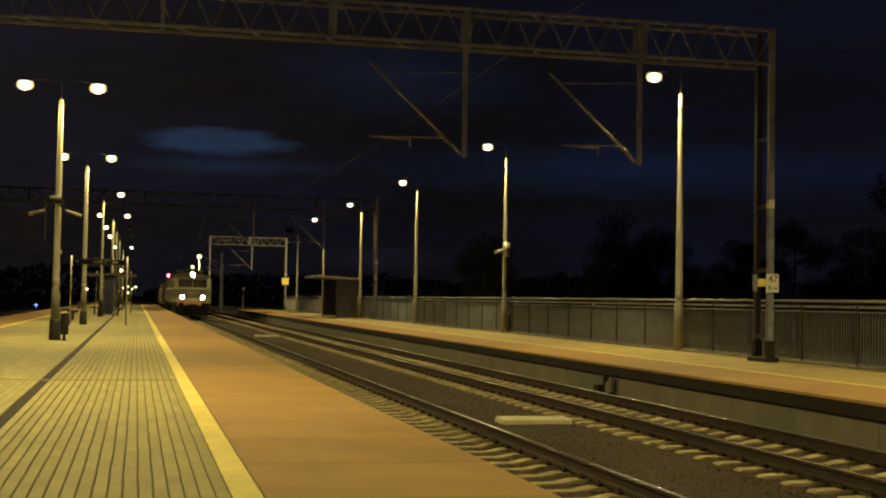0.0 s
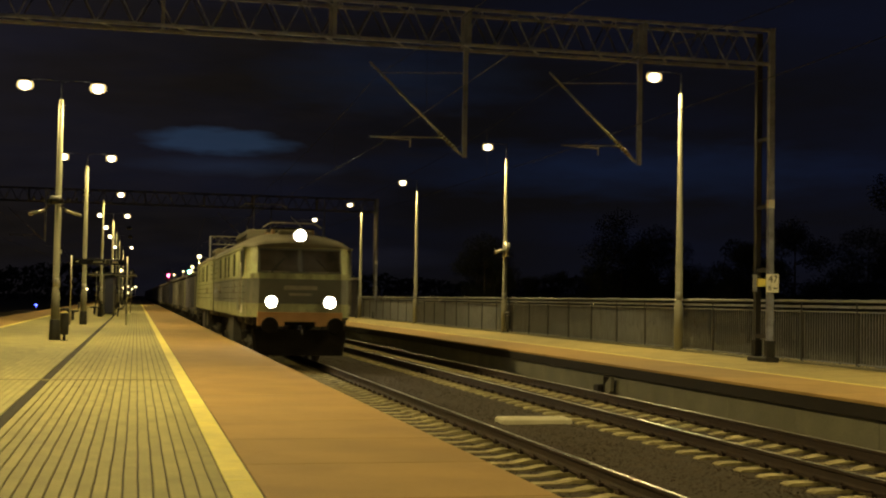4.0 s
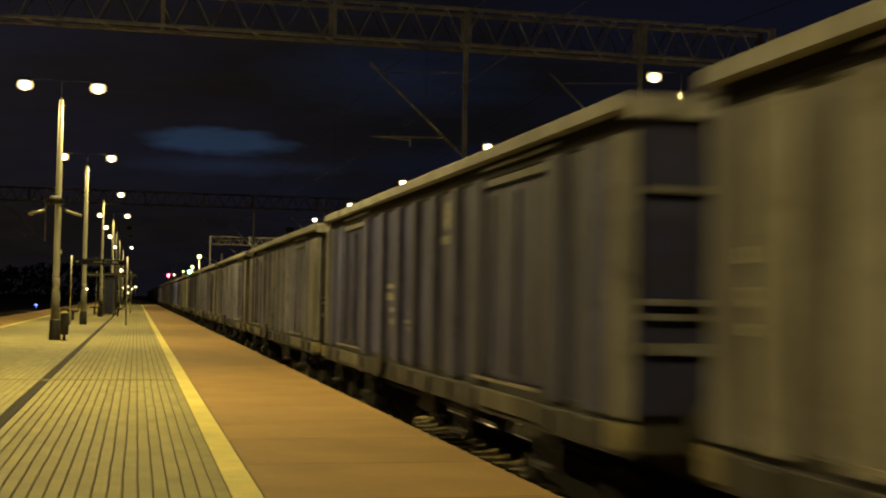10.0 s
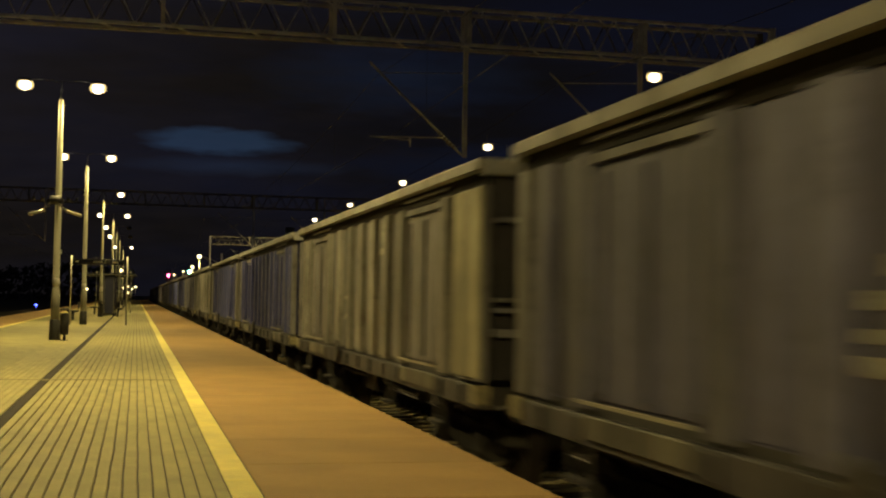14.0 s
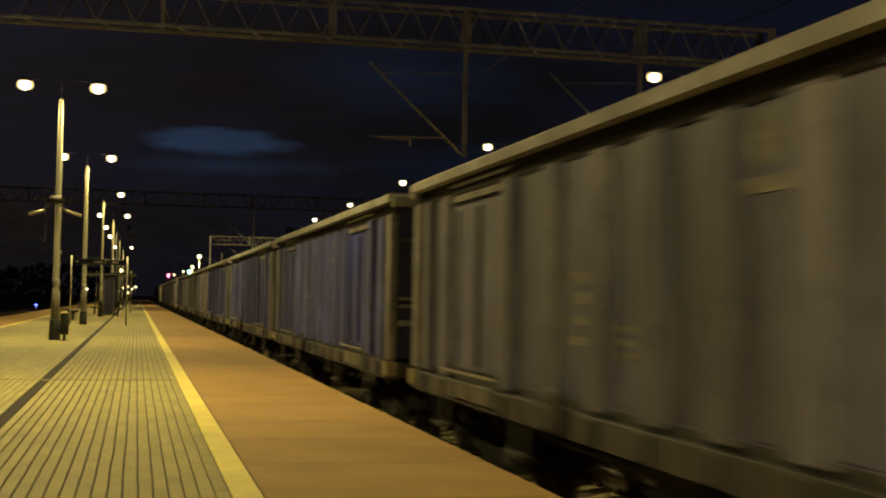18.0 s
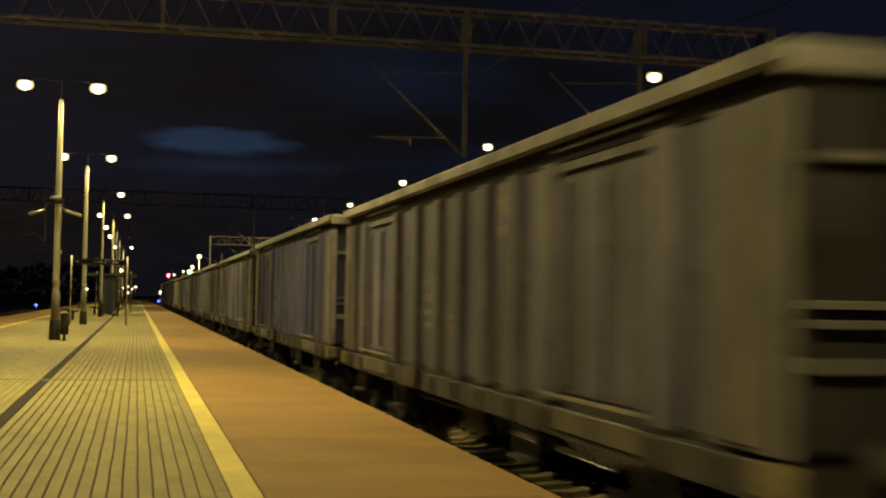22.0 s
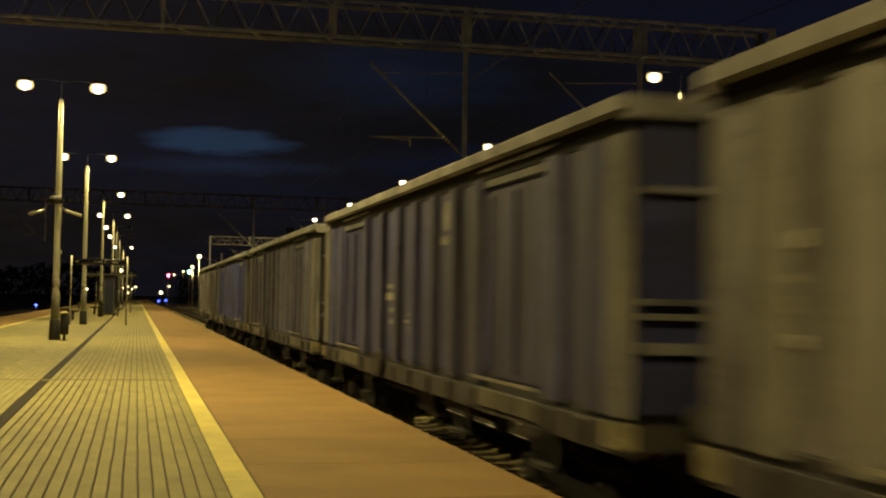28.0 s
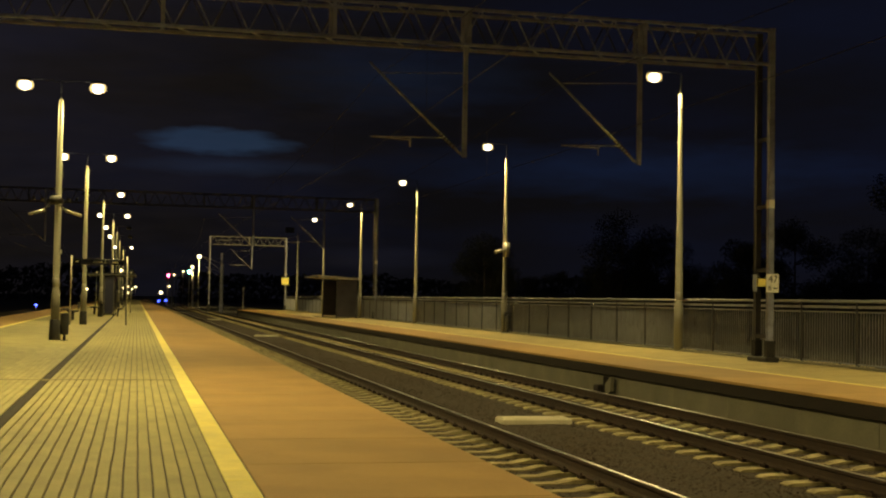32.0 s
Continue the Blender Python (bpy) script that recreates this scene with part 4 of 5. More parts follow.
# far woods that close the view beyond the station
wd = Build()
rs = random.Random(21)
for i in range(30000):
    x = rs.uniform(-340, 330)
    if -1.0 < x < 15.0:
        continue
    y = rs.uniform(455, 500)
    crest = 10.5 + 5.0 * noise.noise((x * 0.02, 0, 2.0)) + 2.5 * noise.noise((x * 0.11, 0, 7.0))
    p_ = Vector((x, y, -0.6 + crest * rs.random() ** 0.8))
    u = Vector((rs.uniform(-1, 1), rs.uniform(-1, 1), rs.uniform(-1, 1))).normalized()
    w_ = u.orthogonal().normalized()
    s = rs.uniform(0.5, 1.1)
    wd.add([p_ - u * s, p_ + w_ * s * 0.6, p_ + u * s, p_ - w_ * s * 0.6], [(0, 1, 2, 3)])
k = bpy.data.meshes.new("far_woods")
k.from_pydata(wd.v, [], wd.f)
k.materials.append(LEAF)
tagged(new("far_woods", k), "black line of far woods beyond the station", "woods", kind="stuff")

# tall dry grass and scrub right behind the fence
sh = Build()
rs = random.Random(8)
for i in range(26000):
    y = 18 + 100 * rs.random() ** 1.5
    tall = (0.55 if y > 36 else 0.35) + (0.75 if y > 36 else 0.5) * noise.noise((0, y * 0.55, 1.0)) + 0.25 * noise.noise((0, y * 2.3, 5.0)) + (0.25 if y > 36 else 0.0)
    x = FENCE_X + rs.uniform(0.25, 1.7)
    foot = Vector((x, y, TOP2 - 0.45))
    ln_ = max(0.25, tall + 0.25) * rs.uniform(0.45, 1.1)
    tip = foot + Vector((rs.gauss(0, 0.12), rs.gauss(0, 0.14), ln_))
    a_ = rs.uniform(0, 6.28)
    w_ = Vector((math.cos(a_), math.sin(a_), 0)) * rs.uniform(0.008, 0.02)
    mid_ = foot.lerp(tip, 0.55) + Vector((rs.gauss(0, 0.03), rs.gauss(0, 0.03), 0))
    sh.add([foot - w_, foot + w_, mid_ + w_ * 1.2, tip, mid_ - w_ * 1.2], [(0, 1, 2, 4), (4, 2, 3)])
k = bpy.data.meshes.new("scrub")
k.from_pydata(sh.v, [], sh.f)
k.materials.append(SCRUB)
tagged(new("scrub", k), "pale dry grass and scrub growing behind the railing", "grass", kind="stuff")
setting("embankment", Build().loft([[(16.6, y, -0.6), (26, y, -0.6), (21, y, 0.35), (16.6, y, 0.30)] for y in (-40, 60, FAR_END)]), SOIL, "dark grassy bank behind the far platform", "bank")

# ---- the train ----
LINE = [(0.050, 0.051, 0.098), (0.036, 0.037, 0.082), (0.083, 0.081, 0.080), (0.015, 0.023, 0.148), (0.046, 0.048, 0.100), (0.024, 0.028, 0.104), (0.056, 0.056, 0.078)]
NAMES = ["grey_brown", "dark_grey", "olive_tan", "blue", "grey", "slate_blue", "mottled_grey"]
WORDS = ["grey-brown", "dark grey", "olive-tan", "dusty blue", "grey", "slate-blue", "mottled dusty grey"]


def dirty(name, colour, dust, soot, dust_amount, soot_amount, rough=0.62, patch=0.9, coat=0.0, piece=0.0):
    """Old vehicle paint: blotches, running streaks of dust, soot patches and fine scratches."""
    m = bpy.data.materials.new(name)
    m.use_nodes = True
    n, l = m.node_tree.nodes, m.node_tree.links
    b = n["Principled BSDF"]
    b.inputs["Coat Weight"].default_value = coat
    tc, info = n.new("ShaderNodeTexCoord"), n.new("ShaderNodeObjectInfo")
    off = n.new("ShaderNodeVectorMath")
    off.operation = "MULTIPLY_ADD"
    off.inputs[1].default_value = (17, 31, 23)
    l.new(info.outputs["Random"], off.inputs[0])
    l.new(tc.outputs["Object"], off.inputs[2])

    def layer(stretch, scale, detail, lo, hi, to_lo, to_hi, rough_=0.6):
        mp = n.new("ShaderNodeMapping")
        mp.inputs["Scale"].default_value = stretch
        l.new(off.outputs[0], mp.inputs["Vector"])
        t = n.new("ShaderNodeTexNoise")
        t.inputs["Scale"].default_value, t.inputs["Detail"].default_value, t.inputs["Roughness"].default_value = scale, detail, rough_
        l.new(mp.outputs[0], t.inputs["Vector"])
        r = n.new("ShaderNodeMapRange")
        for i, v in enumerate((lo, hi, to_lo, to_hi)):
            r.inputs[i + 1].default_value = v
        l.new(t.outputs["Fac"], r.inputs[0])
        return r.outputs[0]

    def mixed(fac, under, over):
        mx = n.new("ShaderNodeMixRGB")
        mx.inputs[2].default_value = (*over, 1)
        l.new(fac, mx.inputs[0])
        if isinstance(under, tuple):
            mx.inputs[1].default_value = (*under, 1)
        else:
            l.new(under, mx.inputs[1])
        return mx.outputs[0]

    faded = tuple(c * 1.75 + 0.010 for c in colour)
    col = mixed(layer((1, 1, 1), patch, 8, 0.38, 0.66, 0.0, 1.0), colour, faded)
    col = mixed(layer((1, 1, 0.10), 3.6, 6, 0.44, 0.64, 0.0, dust_amount), col, dust)
    col = mixed(layer((1, 1, 0.55), 1.5, 9, 0.50, 0.64, 0.0, dust_amount, 0.72), col, dust)
    col = mixed(layer((1, 1, 0.16), 2.3, 7, 0.46, 0.62, 0.0, soot_amount), col, soot)
    col = mixed(layer((1, 1, 1), 4.5, 9, 0.52, 0.64, 0.0, soot_amount * 0.9, 0.75), col, soot)
    tone = n.new("ShaderNodeMapRange")
    tone.inputs[3].default_value, tone.inputs[4].default_value = 1 - piece, 1 + piece
    l.new(info.outputs["Random"], tone.inputs[0])
    toned = n.new("ShaderNodeVectorMath")
    toned.operation = "SCALE"
    l.new(col, toned.inputs[0])
    l.new(tone.outputs[0], toned.inputs["Scale"])
    l.new(toned.outputs[0], b.inputs["Base Color"])
    l.new(layer((1, 1, 0.3), 4, 5, 0.3, 0.7, rough - 0.14, min(0.98, rough + 0.16)), b.inputs["Roughness"])
    bp = n.new("ShaderNodeBump")
    bp.inputs["Strength"].default_value, bp.inputs["Distance"].default_value = 0.22, 0.03
    l.new(layer((1, 1, 0.6), 3.2, 6, 0.0, 1.0, 0.0, 1.0), bp.inputs["Height"])
    l.new(bp.outputs[0], b.inputs["Normal"])
    return m


DUST = [0.115, 0.068, 0.142, 0.028, 0.100, 0.036, 0.190]
PAINTS = [dirty("wagon_" + nm, c, (c[0] * 0.6 + d, c[1] * 0.6 + d * 0.95, c[2] * 0.72 + d), (c[0] * 0.35 + 0.004, c[1] * 0.33 + 0.003, c[2] * 0.35), 0.62, 0.8, piece=0.20) for nm, c, d in zip(NAMES, LINE, DUST)]
RIB_PAINTS = [dirty("ribs_" + nm, (c[0] * 1.2 + up, c[1] * 1.2 + up * 0.97, c[2] * 1.05 + up * 0.7), (c[0] * 0.6 + d * 1.2, c[1] * 0.6 + d * 1.15, c[2] * 0.5 + d * 1.1), (c[0] * 0.4 + 0.006, c[1] * 0.38 + 0.005, c[2] * 0.4), 0.7, 0.65, piece=0.25)
              for nm, c, d, up in zip(NAMES, LINE, DUST, (0.006, 0.006, 0.0, 0.020, 0.010, 0.014, 0.0))]
RIM = dirty("wagon_rim", (0.185, 0.185, 0.185), (0.26, 0.25, 0.21), (0.06, 0.055, 0.05), 0.6, 0.6, 0.62, 2.5)
SOLE = dirty("dusty_sole_bar", (0.025, 0.023, 0.026), (0.064, 0.056, 0.046), (0.008, 0.007, 0.007), 0.6, 0.85, 0.78, 2.0)
SILL = dirty("dusty_door_sill", (0.085, 0.078, 0.058), (0.13, 0.12, 0.085), (0.02, 0.018, 0.015), 0.6, 0.8, 0.75, 3.0)
CORNER = material("scuffed_yellow", (0.19, 0.168, 0.09), 0.65, vary=0.5, scale=6, fine=30, bump=0.15, stain=(0.12, 0.10, 0.07), stain_amount=0.7)
CPOST = dirty("scuffed_corner_post", (0.085, 0.085, 0.098), (0.16, 0.155, 0.13), (0.025, 0.022, 0.022), 0.7, 0.75, 0.66, 2.5)
# stained end walls, the shade between wagons put into their dark base colour
ENDS = material("shaded_end_wall", (0.019, 0.017, 0.020), 0.75, vary=0.4, scale=2, fine=18, bump=0.2, stain=(0.011, 0.009, 0.008), stain_amount=0.7)
END_BLUE = material("shaded_blue_end_wall", (0.012, 0.014, 0.062), 0.75, vary=0.4, scale=2, fine=18, bump=0.2, stain=(0.014, 0.012, 0.022), stain_amount=0.6)
# near-black tone for the rim shadow on wagons, and for loco buffers and plough
DULL_BLACK = material("dull_black", (0.012, 0.010, 0.009), 0.85, vary=0.4, scale=3, fine=20, bump=0.2)
BOGIE = material("dusty_bogie", (0.042, 0.037, 0.030), 0.8, vary=0.4, scale=4, fine=25, bump=0.3)
UNDER = material("wagon_underframe", (0.024, 0.021, 0.018), 0.75, vary=0.35, scale=3, fine=30, bump=0.3)
PALE_METAL = material("scuffed_pale_metal", (0.26, 0.245, 0.20), 0.55, metal=0.3, vary=0.25, scale=4, fine=30, bump=0.15)
FAINT = material("worn_away_marking", (0.17, 0.165, 0.14), 0.75, vary=0.5, scale=7, fine=35, bump=0, stain=(0.06, 0.06, 0.065), stain_amount=0.9)
MARKING = material("faded_white_marking", (0.30, 0.29, 0.24), 0.7, vary=0.5, scale=9, fine=40, bump=0, stain=(0.08, 0.08, 0.09), stain_amount=0.8)
WHEEL = material("wheel_steel", (0.12, 0.10, 0.085), 0.5, metal=0.6, vary=0.25, scale=5, bump=0.15)
PITCH_W = 14.04
# slack in the couplings: how far each wagon stands from its even place
SLACK = [-0.15, 0.25, 0.45, 0.4, 0.3, 0.25, 0.3, 0.35, 0.2, 0.0, -0.1, -0.1, -0.05, 0.0, -0.25, -0.2, -0.2, -0.3, -0.13, 0.3, 0.6, 0.5, 0.3, 0.65, 0.62, 0.55, 0.35, 0.1]
BODY = 12.80
wheelsets = []
wheel_b = Build()
for s in (-1, 1):
    wheel_b.turned((s * 0.68, 0, 0), (s, 0, 0), [(-0.03, 0.49), (0.0, 0.49), (0.005, 0.462), (0.115, 0.455), (0.115, 0.38), (0.085, 0.36), (0.085, 0.16), (0.14, 0.14), (0.14, 0.0)], 20)
wheel_b.tube((-0.7, 0, 0), (0.7, 0, 0), 0.09, n=10)
for k_ in range(4):
    a_ = k_ * math.pi / 2
    for s in (-1, 1):
        wheel_b.box(s * 0.775 - 0.02, s * 0.775 + 0.02, 0.25 * math.cos(a_) - 0.03, 0.25 * math.cos(a_) + 0.03, 0.25 * math.sin(a_) - 0.03, 0.25 * math.sin(a_) + 0.03)
WHEEL_MESH = wheel_b.mesh("wheelset")
WHEEL_MESH.materials.append(WHEEL)

frame_b = Build()
for s in (-1, 1):
    x = s * 1.0
    frame_b.loft([[(x - 0.05, y, z0), (x + 0.05, y, z0), (x + 0.05, y, z1), (x - 0.05, y, z1)] for y, z0, z1 in
                  ((-1.25, 0.50, 0.66), (-0.9, 0.42, 0.72), (-0.55, 0.38, 0.62), (0, 0.30, 0.66), (0.55, 0.38, 0.62), (0.9, 0.42, 0.72), (1.25, 0.50, 0.66))])
    for y in (-0.9, 0.9):
        frame_b.box(x - 0.09, x + 0.11, y - 0.14, y + 0.14, 0.32, 0.60)
        frame_b.turned((x + s * 0.05, y, 0.46), (s, 0, 0), [(0, 0.12), (0.1, 0.12), (0.12, 0.08)], 10)
        for d in (-0.22, 0.22):
            frame_b.tube((x, y + d, 0.42), (x, y + d, 0.66), 0.055, n=8)
frame_b.box(-1.0, 1.0, -0.16, 0.16, 0.42, 0.70)
for y in (-1.22, 1.22):
    frame_b.box(-1.0, 1.0, y - 0.05, y + 0.05, 0.48, 0.60)
BOGIE_MESH = frame_b.mesh("bogie")
BOGIE_MESH.materials.append(BOGIE)


def bogie(parent, y):
    bg = part("bogie", BOGIE_MESH, UNDER, parent, "four-wheel bogie frame", at=(0, y, 0))
    for d in (-0.9, 0.9):
        ws = part("wheelset", WHEEL_MESH, WHEEL, bg, "steel wheels on an axle")
        ws.matrix_parent_inverse = Matrix.Translation((0, d, 0.46))


def buffer_pair(parent, y, s, mat):
    for x in (-0.87, 0.87):
        b = Build().turned((x, y, 1.06), (0, s, 0), [(0, 0.14), (0.05, 0.14), (0.06, 0.09), (0.40, 0.085), (0.41, 0.07), (0.56, 0.07), (0.565, 0.23), (0.60, 0.235), (0.62, 0.20)], 14)
        part("buffer", b, mat, parent)
    part("coupling", Build().box(-0.05, 0.05, min(y, y + s * 0.60), max(y, y + s * 0.60), 0.98, 1.06).tube((0, y + s * 0.3, 0.95), (0, y + s * 0.62, 0.80), 0.035, n=6), mat, parent)


def wagon(kind, seed):
    rg = random.Random(seed)
    paint = PAINTS[kind]
    mark = MARKING if kind in (2, 3, 5, 6) else FAINT
    w = thing("open_wagon", WORDS[kind] + " steel open freight wagon with ribbed sides", "freight wagon", "wagons of the train")
    H0, H1, XP, XR = 1.13, (3.05 if kind == 5 else 3.00), 1.350, 1.43
    half = BODY / 2
    # ribs and bays along the side, in metres from the middle
    ribs = [-half + 0.16, -5.75, -4.95, -2.85, -1.95, -1.05, -0.15, 0.75, 1.75, 2.85, 4.95, 5.75, half - 0.16]
    for s in (-1, 1):
        xa, xb = sorted((s * XP, s * (XP - 0.03)))
        side = part("side_wall", Build().box(xa, xb, -half, half, H0, H1), paint, w)
        xa, xb = sorted((s * XP, s * (XP + 0.006)))
        for y0, y1 in zip(ribs[:-1], ribs[1:]):
            if y1 - y0 < 1.5:
                part("bay_panel", Build().box(xa, xb, y0 + 0.15, y1 - 0.15, H0 + 0.02, H1 - 0.19), paint, side)
        rib_mesh = {}
        for r_, y in enumerate(ribs):
            wd = 0.14 if 0 < r_ < 12 else 0.17
            if wd not in rib_mesh:
                x0, x1 = s * XP, s * XR
                m_ = Build().loft([[(x0, -wd, z), (x1, -wd * 0.78, z), (x1, wd * 0.78, z), (x0, wd, z)] for z in (H0 - 0.02, H1 - 0.19)] if s > 0 else
                                  [[(x0, wd, z), (x1, wd * 0.78, z), (x1, -wd * 0.78, z), (x0, -wd, z)] for z in (H0 - 0.02, H1 - 0.19)]).mesh("side_rib")
                m_.materials.append(RIB_PAINTS[kind] if wd < 0.15 else CPOST)
                rib_mesh[wd] = m_
            part("side_rib" if wd < 0.15 else "corner_post", rib_mesh[wd], paint, side, at=(0, y, 0))
        for y0, y1 in ((-4.80, -3.0), (3.0, 4.80)):
            d_ = Build()
            xo = s * (XP + 0.016)
            lo, hi = sorted((s * (XP + 0.003), xo))
            d_.slab(lo, hi, y0, y1, H0 + 0.05, H1 - 0.28, 0.008)
            dr = part("door", d_, paint, side, "side door with hinges")
            lo, hi = sorted((s * (XP + 0.012), s * (XP + 0.050)))
            # bar and rod in a paler tone that stands for their lit edge
            part("lock_bar", Build().box(lo, hi, y0 + 0.05, y1 - 0.05, H1 - 0.27, H1 - 0.21), CPOST, dr, "scuffed lock bar, toned pale for the highlight along it")
            part("lock_rod", Build().box(lo, hi, y0 - 0.1, y1 + 0.1, H1 - 0.12, H1 - 0.09), CPOST, dr)
            for y in (y0 + 0.14, (y0 + y1) / 2, y1 - 0.14):
                part("hinge_strap", Build().box(*sorted((s * (XP + 0.012), s * (XP + 0.045))), y - 0.06, y + 0.06, H0 + 0.1, H1 - 0.35), paint, dr)
        lo, hi = sorted((s * (XP - 0.06), s * (XR + 0.04)))
        # rim paler than the sides, lamplight from above put into its colour
        part("top_rail", Build().slab(lo, hi, -half - 0.02, half + 0.02, H1 - 0.05, H1 + 0.05, 0.02), RIM, w, "worn top rim, toned pale for the lamplight on it")
        # chord coloured black to stand for the shadow of the overhanging rim
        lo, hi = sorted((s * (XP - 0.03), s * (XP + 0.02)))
        part("top_chord", Build().box(lo, hi, -half, half, H1 - 0.19, H1 - 0.052), DULL_BLACK, w, "recessed chord under the rim, coloured black for its shadow")
        lo, hi = sorted((s * (XR - 0.09), s * XR))
        sole = part("sole_bar", Build().slab(lo, hi, -half, half, 0.88, H0 - 0.06, 0.008), SOLE, w, "dusty brown sole bar")
        for e in (-1, 1):
            part("corner_block", Build().box(*sorted((s * (XR - 0.1), s * (XR + 0.03))), *sorted((e * (half - 0.20), e * (half + 0.01))), 0.92, 1.08), CORNER, sole, "scuffed yellow corner block")
        for y in (-4.9, 4.9, -2.4, 2.4):
            part("step", Build().box(*sorted((s * (XR - 0.05), s * (XR + 0.06))), y - 0.2, y + 0.2, 0.62, 0.65).box(*sorted((s * (XR - 0.03), s * XR)), y - 0.2, y - 0.17, 0.62, 0.96).box(*sorted((s * (XR - 0.03), s * XR)), y + 0.17, y + 0.2, 0.62, 0.96), UNDER, sole)
        for y0 in (-4.8, 3.0):
            part("door_sill", Build().slab(*sorted((s * (XR - 0.02), s * (XR + 0.022))), y0 + 0.1, y0 + 1.7, 0.93, 1.08, 0.01), SILL, sole, "dusty pale plate under the door")
            part("hinge_rod", Build().box(*sorted((s * (XR + 0.03), s * (XR + 0.055))), y0, y0 + 1.8, 1.155, 1.177), PALE_METAL, sole, "scuffed pale hinge rod")
        for y in ribs[1:-1]:
            part("stake_pocket", Build().slab(*sorted((s * (XR - 0.02), s * (XR + 0.030))), y - 0.08, y + 0.08, 0.91, 1.06, 0.01), SOLE, sole)
        # faded marking panels, as plain bars
        xm = s * (XP + 0.008)
        lo, hi = sorted((xm, xm + s * 0.004))
        for k_ in range(rg.choice((3, 4, 4))):
            z = 1.52 + 0.14 * k_
            y0 = 0.90 + rg.uniform(0, 0.12)
            part("marking_bar", Build().box(lo, hi, y0, y0 + rg.uniform(0.35, 0.62), z, z + rg.uniform(0.05, 0.09)), mark, side)
        for k_ in range(3):
            z = 1.46 + 0.085 * k_
            part("marking_bar", Build().box(lo, hi, 0.05, 0.05 + rg.uniform(0.25, 0.45), z, z + 0.04), mark, side)
        part("marking_bar", Build().box(lo, hi, -1.75, -1.25, 2.36, 2.44), mark, side)
        part("emblem_patch", Build().turned((xm, -1.50, 2.64), (s, 0, 0), [(0, 0.15), (0.004, 0.15)], 14), mark, side, "faded round pale patch")
    for s in (-1, 1):
        y = s * half
        lo, hi = sorted((y, y - s * 0.04))
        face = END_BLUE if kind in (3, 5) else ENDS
        end = part("end_wall", Build().box(-XP, XP, lo, hi, H0, H1), face, w, "stained end wall toned dark for the gap's shade, with pale beams")
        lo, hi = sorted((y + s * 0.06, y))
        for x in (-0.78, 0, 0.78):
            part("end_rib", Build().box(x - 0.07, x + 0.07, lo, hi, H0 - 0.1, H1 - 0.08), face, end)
        lo, hi = sorted((y + s * 0.075, y))
        for z0, z1 in ((2.49, 2.53), (1.80, 1.84), (1.71, 1.75), (1.50, 1.57)):
            part("end_beam", Build().slab(-XP + 0.03, XP - 0.03, lo, hi, z0, z1, 0.008), CPOST, end, "pale scuffed horizontal beam")
        part("end_rim", Build().slab(-XR, XR, lo - 0.02, hi + 0.02, H1 - 0.10, H1 + 0.04, 0.03), RIM, w)
        lo, hi = sorted((y, y - s * 0.12))
        part("headstock", Build().box(-1.36, 1.36, lo, hi, 0.90, H0), UNDER, w)
        buffer_pair(w, y, s, UNDER)
    part("floor", Build().box(-XP, XP, -half, half, H0 - 0.06, H0), UNDER, w)
    under = part("underframe", Build().box(-0.2, 0.2, -half + 0.1, half - 0.1, 0.80, H0 - 0.07).box(-0.55, 0.55, -1.2, -0.4, 0.62, 0.95).tube((0.45, 0.6, 0.72), (0.45, 1.9, 0.72), 0.19).box(-1.2, 1.2, -4.55, -4.25, 0.78, 1.1).box(-1.2, 1.2, 4.25, 4.55, 0.78, 1.1), UNDER, w)
    part("brake_rigging", Build().tube((-1.15, -2.6, 0.75), (-1.15, 2.6, 0.75), 0.03, n=6).box(-1.25, -1.1, -0.6, 0.2, 0.62, 0.92).box(1.1, 1.25, -0.6, 0.2, 0.62, 0.92), UNDER, under)
    part("handwheel", Build().turned((-XR - 0.02, 1.4, 1.05), (-1, 0, 0), [(0, 0.16), (0.03, 0.17), (0.05, 0.13)], 14), UNDER, under, "brake handwheel")
    for y in (-4.5, 4.5):
        bogie(w, y)
    return w


ORDER = [0, 2, 2, 5, 0, 4, 1, 1, 2, 3, 3, 2, 4, 3, 3, 3, 4, 0, 5, 4, 4, 0, 4, 2, 5, 1, 3, 6]
made, WAGONS = {}, []
for i, kind in enumerate(ORDER):
    if kind not in made:
        made[kind] = wagon(kind, 40 + kind)
        WAGONS.append(made[kind])
    else:
        WAGONS.append(copy_thing(made[kind], Matrix.Identity(4)))
    WAGONS[-1].location = (AX1, 600 + i * PITCH_W, 0)
